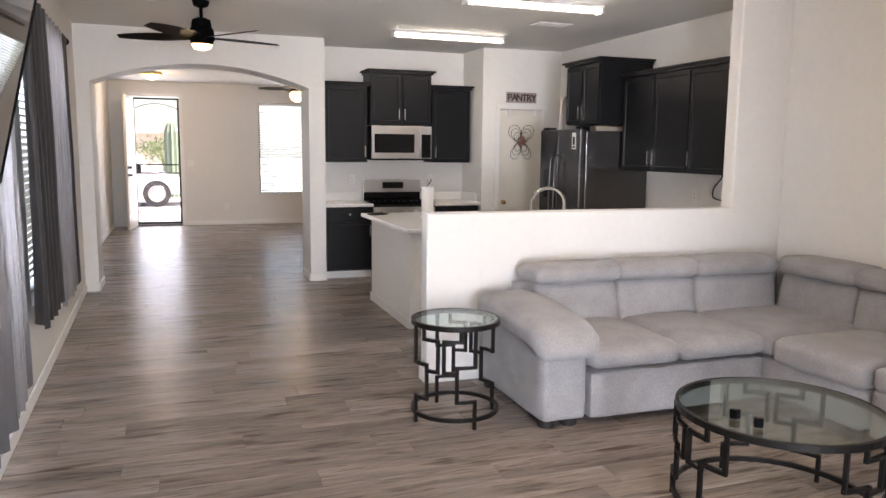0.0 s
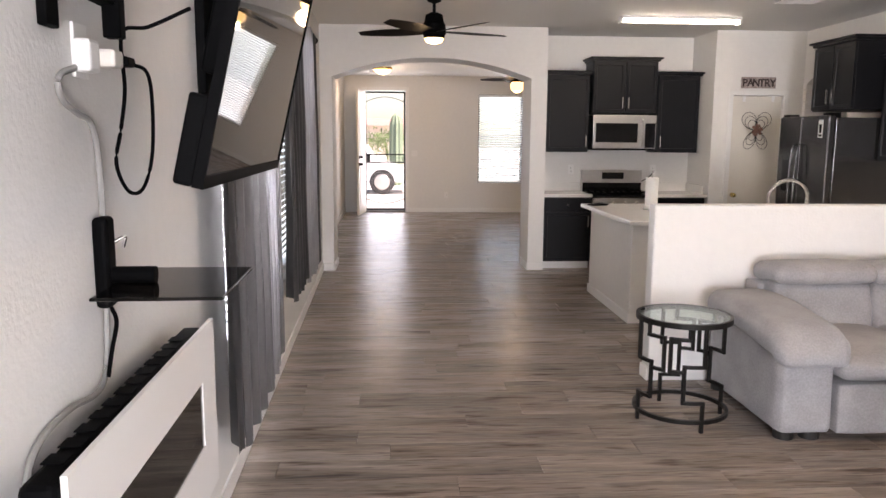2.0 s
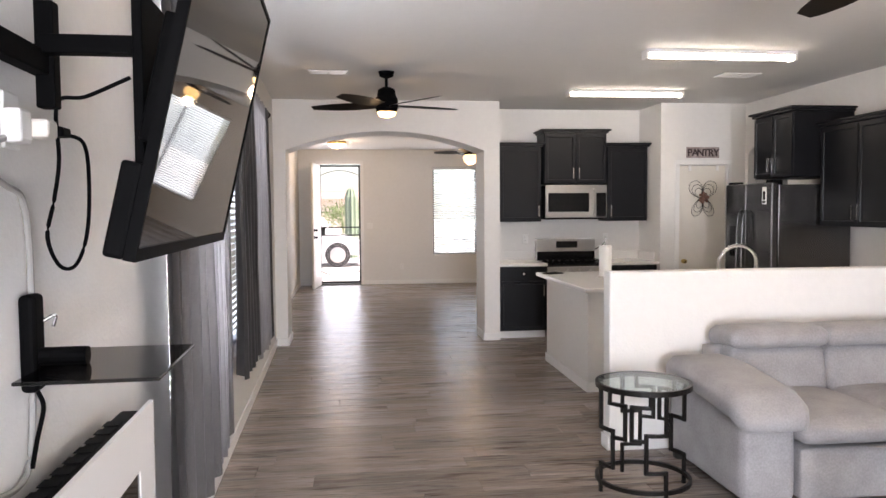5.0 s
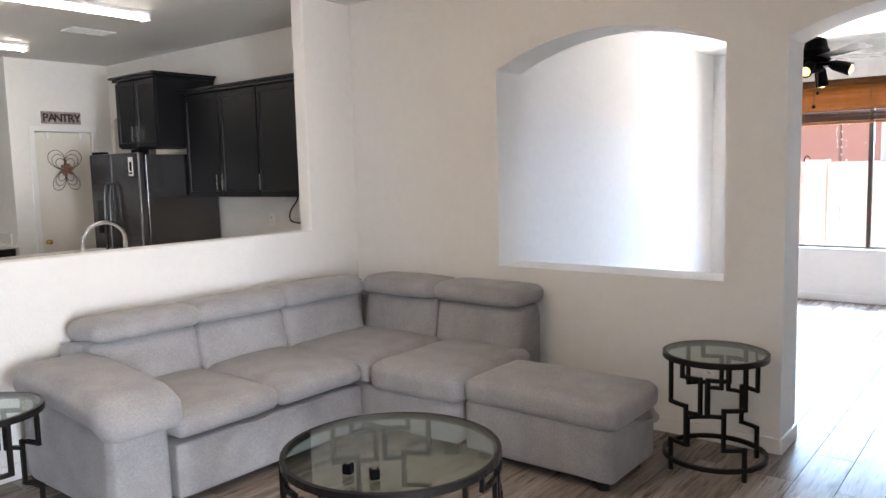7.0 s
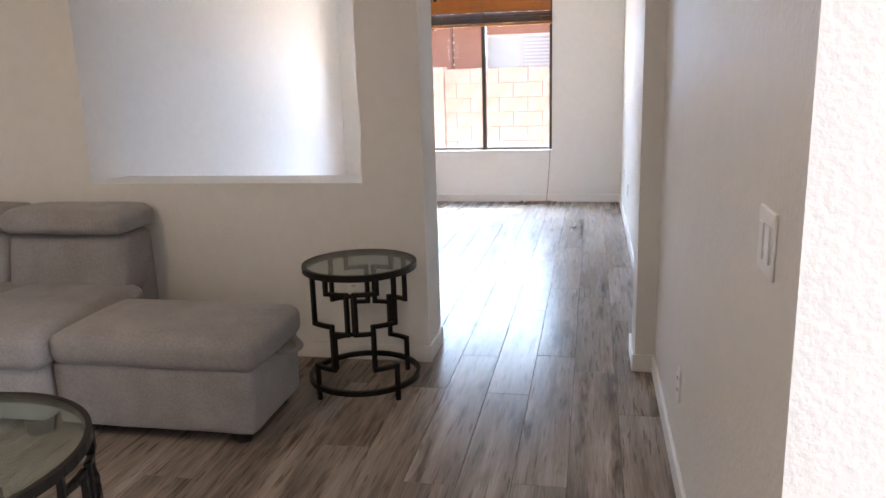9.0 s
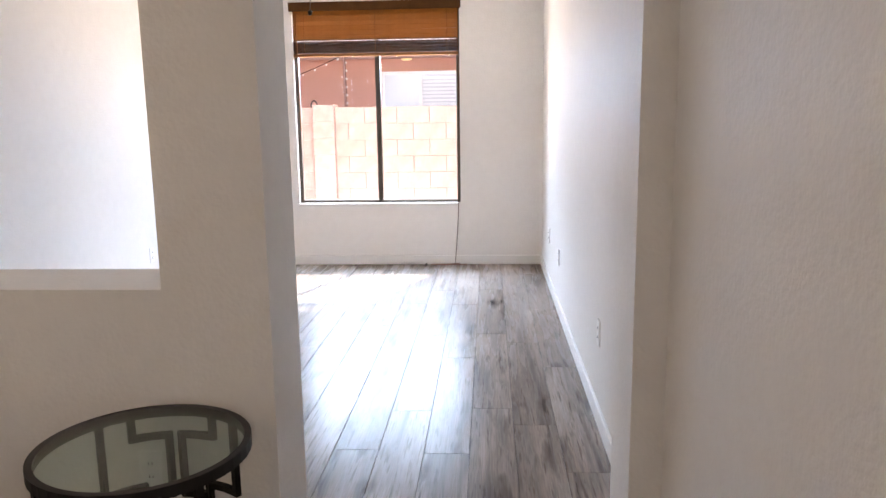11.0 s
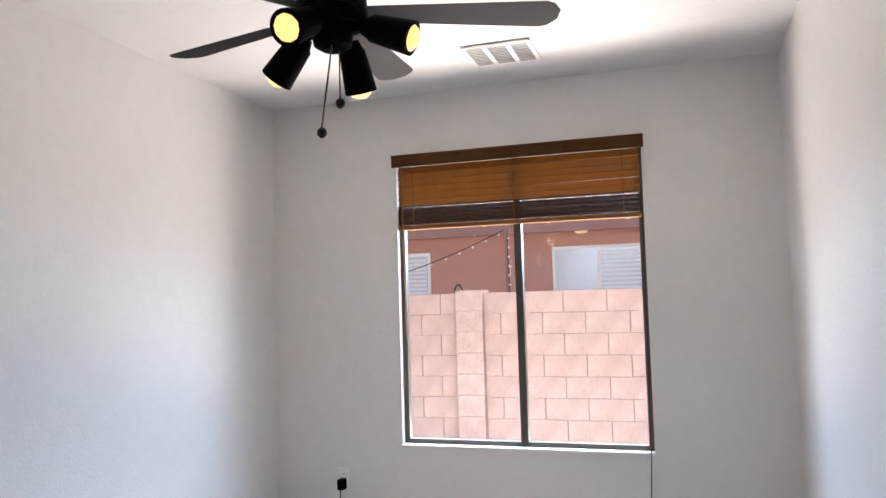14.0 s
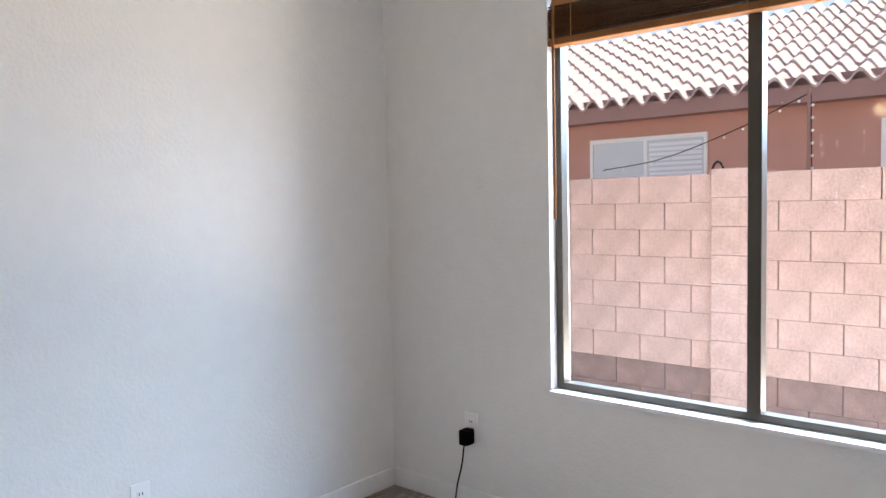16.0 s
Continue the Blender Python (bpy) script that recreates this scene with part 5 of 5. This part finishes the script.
def build_wood_blind():
    b = thing("wooden_blinds", pose(8.40, 2.41, 1.86, 0, 0, -90), "honey-stained wooden blinds raised to window top", "blinds")
    w = 1.51
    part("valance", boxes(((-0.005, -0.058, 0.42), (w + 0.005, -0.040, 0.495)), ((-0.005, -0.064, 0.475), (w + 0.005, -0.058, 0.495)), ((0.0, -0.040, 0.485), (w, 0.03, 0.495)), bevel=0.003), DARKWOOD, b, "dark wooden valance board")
    sm2 = boxes(((0.02, -0.025, -0.0016), (w - 0.02, 0.025, 0.0016)))
    first = part("slat", sm2, THINWOOD, b)
    for k in range(6):
        ob = first if k == 0 else new("slat", first.data)
        ob.parent = b
        ob.matrix_basis = pose(0, 0, 0.405 - 0.042 * k, 65 + 4 * math.sin(k * 2.3), 0.12 * math.sin(k * 1.7), 0)
    # the same slats stacked; no light behind them, so shade is coloured in
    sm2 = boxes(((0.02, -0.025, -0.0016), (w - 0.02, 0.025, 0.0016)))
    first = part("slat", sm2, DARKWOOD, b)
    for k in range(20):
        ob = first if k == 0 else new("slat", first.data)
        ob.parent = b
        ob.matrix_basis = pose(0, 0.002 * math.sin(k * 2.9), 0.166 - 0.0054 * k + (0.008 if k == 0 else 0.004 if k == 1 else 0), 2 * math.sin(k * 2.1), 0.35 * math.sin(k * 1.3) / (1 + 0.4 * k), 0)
    part("bottom_rail", boxes(((0.018, -0.028, 0.03), (w - 0.018, 0.028, 0.056)), bevel=0.004), WOOD, b, "honey wood bottom rail")
    for x in (0.1, 0.37 * w, 0.63 * w, w - 0.1):
        part("cord_button", cyls(((x, 0, 0.024), (x, 0, 0.031), 0.009), seg=12), BRASS, b)
    for x in (0.12, 0.5 * w, w - 0.12):
        part("ladder_tape", boxes(((x, -0.031, 0.03), (x + 0.004, -0.029, 0.43))), WOOD, b)
    part("lift_cord", bars((smooth_line([(w - 0.02, -0.05, 0.43), (w - 0.02, -0.048, -0.6), (w - 0.03, -0.05, -1.35), (w - 0.06, -0.05, -1.80), (w - 0.07, -0.08, -1.852)]), 0.003)), DARKWOOD, b)
    part("tilt_wand", cyls(((0.055, -0.045, 0.40), (0.06, -0.05, -0.62), 0.005)), WOOD, b)


build_wood_blind()


def build_den_fan():
    f = ceiling_fan("ceiling_fan", pose(5.97, 1.66, H), 5, 0.67, "dark ceiling fan with adjustable spot lamps and pull chains", drop=0.31, spin=4, lamp=False, tilt=-11, paddle=True)
    part("light_hub", lathe([(0.03, -0.55), (0.055, -0.535), (0.06, -0.50), (0.04, -0.47)]), BLACK, f)
    for k, a in enumerate((176, 270, 80, 355)):
        c, s = math.cos(radians(a)), math.sin(radians(a))
        p0, p1 = Vector((0.05 * c, 0.05 * s, -0.49)), Vector((0.10 * c, 0.10 * s, -0.49))
        d = Vector((c * 0.8, s * 0.8, (-0.40, -0.30, -0.8, -1.7)[k])).normalized()
        p2 = p1 + d * 0.03
        p3 = p2 + d * 0.125
        sh = part("spot_shade", cyls((p0, p1, 0.012), (p1, p2, 0.026, 0.036), (p2, p3, 0.040, 0.050), seg=24), BLACK, f, "black cone spot shade")
        bm2 = bmesh.new()
        bmesh.ops.create_icosphere(bm2, subdivisions=2, radius=0.044, matrix=Matrix.Translation(p3 - d * 0.022))
        part("bulb", bm2, BULB, sh, "glowing warm bulb", smooth=True)
    for x, y, z in ((-0.12, -0.02, -0.80), (0.0, -0.02, -0.69)):
        ch = part("pull_chain", cyls(((x * 0.4, y, -0.55), (x, y, z), 0.0025), seg=6), BRONZE, f)
        part("pull_knob", lathe([(0.004, z - 0.03), (0.013, z - 0.022), (0.013, z - 0.008), (0.004, z)], 12), IRON, ch).location = (x, y, 0)


build_den_fan()
cd = thing("loose_cord", pose(8.28, 1.02, 0.0), "tangle of thin brown blind cord on the floor", "cord")
rg2 = random.Random(12)
tangle = [(0.075, -0.13, 0.004)]
for k in range(16):
    tangle.append((0.02 + 0.05 * rg2.random(), -0.16 + 0.34 * ((k * 0.37) % 1.0), 0.004 + 0.012 * rg2.random()))
part("cord", bars((smooth_line(tangle, 5), 0.0028), seg=6), FASCIA, cd)
part("cord_knob", lathe([(0.004, 0), (0.012, 0.006), (0.009, 0.02), (0.003, 0.024)], 12), BLACK, cd).location = (0.03, 0.21, 0)
ceiling_vent(pose(7.80, 1.57, H, 0, 0, 90), 0.36, 0.33, "white square den ceiling register with slats", cols=3)
wall_plate(pose(8.385, 2.80, 0.36, 0, 0, -90), "white outlet with a black charger below den window")
ch = thing("power_adapter", pose(8.34, 2.80, 0.325), "black power adapter with cord plugged into outlet", "charger")
part("brick", boxes(((-0.02, -0.022, -0.035), (0.037, 0.022, 0.03)), bevel=0.006), BLACK, ch)
part("cord", bars((smooth_line([(-0.01, 0, -0.035), (-0.015, 0.01, -0.12), (-0.02, 0.035, -0.22), (-0.04, 0.03, -0.31), (-0.08, -0.02, -0.325), (-0.14, 0.02, -0.328), (-0.17, 0.05, -0.328), (-0.22, 0.12, -0.328)]), 0.0035)), BLACK, ch)
part("inline_switch", boxes(((-0.055, 0.01, -0.315), (-0.02, 0.05, -0.285)), bevel=0.006), BLACK, ch)
rb = thing("router_box", pose(8.02, 3.0, 0.0, 0, 0, 20), "flat black network box lying on the floor", "router")
part("body", boxes(((-0.05, -0.08, 0), (0.05, 0.08, 0.022)), bevel=0.006), BLACK, rb)
wall_plate(pose(7.15, 3.27, 0.32), "white outlet low on the den side wall")
wall_plate(pose(6.71, 0.17, 0.38, 0, 0, 180), "white outlet low on the den wall")
wall_plate(pose(7.54, 0.17, 0.40, 0, 0, 180), "white blank plate low on the den wall")
wall_plate(pose(4.80, 0.17, 0.40, 0, 0, 180), "white outlet low on the den wall")
wall_plate(pose(3.885, 0.17, 1.012, 0, 0, 180), "white double rocker light switch inside the den", 2, True)


# ---- yard wall and neighbouring house ----
def build_fence():
    f = thing("block_wall", pose(11.7, 0, -0.2), "pink concrete block yard wall with pilaster", "wall")
    bh, bl = 0.219, 0.44
    me1 = bpy.data.meshes.new("block")
    b1 = boxes(((0, -bl / 2 + 0.004, 0.0008), (0.18, bl / 2 - 0.004, bh - 0.0008)), bevel=0.003, seg=1)
    b1.to_mesh(me1)
    b1.free()
    me1.materials.append(BLOCKM)
    part("mortar_core", boxes(((0.02, -4.0, -0.26), (0.17, 9.0, 1.69))), MORTAR, f)
    rg = random.Random(21)
    for j in range(9):
        for i in range(30):
            o = new("block", me1)
            o.parent = f
            o.location = (0.004 * rg.random(), -3.62 + bl * (i + 0.5 * (j % 2)), 1.695 - (j + 1) * bh)
    damp = me1.copy()
    damp.materials[0] = DAMPBLOCK
    for o in f.children:
        if o.data == me1 and o.location.z < 0.1:
            o.data = damp
    me2 = bpy.data.meshes.new("pilaster_block")
    b2 = boxes(((-0.1, -0.145, 0.0008), (0.2, 0.145, bh - 0.0008)), bevel=0.004, seg=1)
    b2.to_mesh(me2)
    b2.free()
    me2.materials.append(BLOCKM)
    for yy in (2.86, -2.2):
        for j in range(9):
            o = new("pilaster_block", me2)
            o.parent = f
            o.location = (0, yy, 1.73 - (j + 1) * bh)
    part("wire_loop", bars((smooth_line([(0.06, 3.04, 1.67), (0.06, 3.05, 1.74), (0.06, 3.01, 1.79), (0.06, 2.97, 1.74), (0.06, 2.98, 1.67)]), 0.009)), IRON, f, "bent dark wire loop on the wall")


build_fence()


def build_neighbour():
    h = thing("neighbour_house", pose(16.2, 0, -0.2), "salmon stucco house with barrel clay tile roof", "house")
    part("wall", boxes(((0, -8, -0.26), (8, 14, 2.83))), STUCCO, h)
    part("fascia", boxes(((-0.62, -8.4, 2.62), (-0.55, 14.4, 2.83)), bevel=0.004), FASCIA, h, "reddish brown fascia board")
    part("soffit", boxes(((-0.55, -8.4, 2.66), (0.0, 14.4, 2.70))), FASCIA, h)
    part("eave_closure", boxes(((-0.52, -8.4, 2.80), (0.2, 14.4, 2.94))), FASCIA, h, "reddish brown eave closure")
    n_w = 64
    wv, dep, slope = 0.31, 0.37, 0.42
    v, fc = [], []
    rows, per = 12, 8
    for j in range(rows):
        for i in range(n_w * per + 1):
            u = i / per
            yy = -6.5 + u * wv
            zz = 0.075 * math.cos(2 * math.pi * u)
            x0 = -0.68 + j * dep
            z0 = 2.83 + j * dep * slope
            for dx, dz in ((0, 0.05), (dep + 0.04, 0.05 + (dep + 0.04) * slope - 0.045)):
                v.append((x0 + dx, yy, z0 + dz + zz))
            v.append((x0, yy, z0 + zz * 0.9 + 0.012))
    st3 = (n_w * per + 1) * 3
    for j in range(rows):
        for i in range(n_w * per):
            a = j * st3 + i * 3
            fc.append((a, a + 3, a + 4, a + 1))
            fc.append((a + 2, a + 5, a + 3, a))
    me3 = bpy.data.meshes.new("roof")
    me3.from_pydata(v, [], fc)
    me3.materials.append(ROOFT)
    ro = new("roof", me3)
    ro.parent = h
    ro["label"] = "wavy clay barrel tile roof"
    for a, b in ((4.80, 6.62), (1.20, 2.70), (-3.5, -2.0)):
        w = part("window", boxes(((-0.03, a, 1.0), (0.0, b, 1.05)), ((-0.03, a, 2.36), (0.0, b, 2.42)), ((-0.03, a, 1.05), (0.0, a + 0.05, 2.36)), ((-0.03, b - 0.05, 1.05), (0.0, b, 2.36)), ((-0.03, (a + b) / 2 - 0.03, 1.05), (0.0, (a + b) / 2 + 0.03, 2.36))), WHITE, h, "white framed sliding window")
        part("pane", boxes(((-0.012, a + 0.05, 1.05), (-0.004, b - 0.05, 2.36))), HAZEGLASS, w)
        for k in range(18):
            z = 1.08 + k * 0.07
            part("blind_slat", boxes(((-0.02, a + 0.08, z), (-0.013, a + (b - a) * 0.47, z + 0.045))), SLAT, w)
    lm = part("porch_light", lathe([(0.05, -0.06), (0.10, -0.04), (0.11, 0.0)], 18), PORCHL, h, "small round soffit light")
    lm.location = (-0.25, 2.19, 2.66)
    sl = thing("string_lights", pose(0, 0, 0), "string of small round patio bulbs", "string lights")
    pts = smooth_line([(16.0, 6.3, 1.75), (15.6, 5.2, 1.85), (15.2, 4.1, 2.12), (15.0, 3.2, 2.45)], 8)
    part("wire", bars((pts, 0.006), seg=6), BLACK, sl)
    p2 = [(15.0, 3.18, 2.45), (15.0, 3.16, 1.2)]
    part("wire", bars((p2, 0.006), seg=6), BLACK, sl)
    part("pole", cyls(((15.0, 3.2, -0.46), (15.0, 3.2, 2.5), 0.02)), FASCIA, sl)
    for p in pts[1::2] + [Vector((15.0, 3.16, 2.35 - 0.14 * k)) for k in range(9)]:
        bm = bmesh.new()
        bmesh.ops.create_icosphere(bm, subdivisions=1, radius=0.019, matrix=Matrix.Translation(p - Vector((0, 0, 0.035))))
        part("bulb", bm, WHITE, sl)


build_neighbour()

# ---- floor planks ----
def plank_mesh(length, width=0.187, gap=0.0009, t=0.008):
    bm = bmesh.new()
    x, y, c = length / 2 - gap, width / 2 - gap, 0.0009
    lo = [bm.verts.new((sx * x, sy * y, -t)) for sx, sy in ((-1, -1), (1, -1), (1, 1), (-1, 1))]
    md = [bm.verts.new((sx * x, sy * y, -c)) for sx, sy in ((-1, -1), (1, -1), (1, 1), (-1, 1))]
    up = [bm.verts.new((sx * (x - c), sy * (y - c), 0)) for sx, sy in ((-1, -1), (1, -1), (1, 1), (-1, 1))]
    for a, b in ((lo, md), (md, up)):
        for k in range(4):
            bm.faces.new((a[k], a[(k + 1) % 4], b[(k + 1) % 4], b[k]))
    bm.faces.new(up)
    me = bpy.data.meshes.new("plank")
    bm.to_mesh(me)
    bm.free()
    me.materials.append(PLANK)
    return me


PL, PW = 1.22, 0.187
plank = plank_mesh(PL)
floor_ob = thing("floor", Matrix(), "grey-brown wood-look laminate plank floor", "floor", kind="structure")
rng = random.Random(5)
far_v, far_f, near_count = [], [], 0
row = 0
y = -3.1
while y < 15.2:
    off = rng.random() * PL
    x = -2.7 - off
    while x < 8.5:
        x0, x1 = x, x + PL
        keep = (x1 > -1.75 and x0 < 3.8 and (y > 0.0 or x0 < 1.35)) or (x1 > 3.5 and x0 < 8.4 and 0.0 < y < 3.4) or (y > 8.2 and -2.1 < x1 < 0)
        if keep:
            near = near_count < 300 and 0.0 < y < 6.4
            if near:
                ob = new("plank", plank)
                ob.location, ob.parent = ((x0 + x1) / 2, y, 0), floor_ob
                near_count += 1
            else:
                n = len(far_v)
                g, h, c = 0.0009, PW / 2 - 0.0009, 0.0009
                a0, a1 = x0 + g, x1 - g
                far_v += [(a0, y - h, -0.005), (a1, y - h, -0.005), (a1, y + h, -0.005), (a0, y + h, -0.005),
                          (a0 + c, y - h + c, 0), (a1 - c, y - h + c, 0), (a1 - c, y + h - c, 0), (a0 + c, y + h - c, 0)]
                far_f += [tuple(n + i for i in f) for f in ((0, 1, 5, 4), (1, 2, 6, 5), (2, 3, 7, 6), (3, 0, 4, 7), (4, 5, 6, 7))]
        x += PL
    y += PW
me = bpy.data.meshes.new("planks_beyond")
me.from_pydata(far_v, [], far_f)
me.materials.append(PLANK)
rest = new("planks_beyond", me)
rest.parent = floor_ob
rest["kind"] = "stuff"
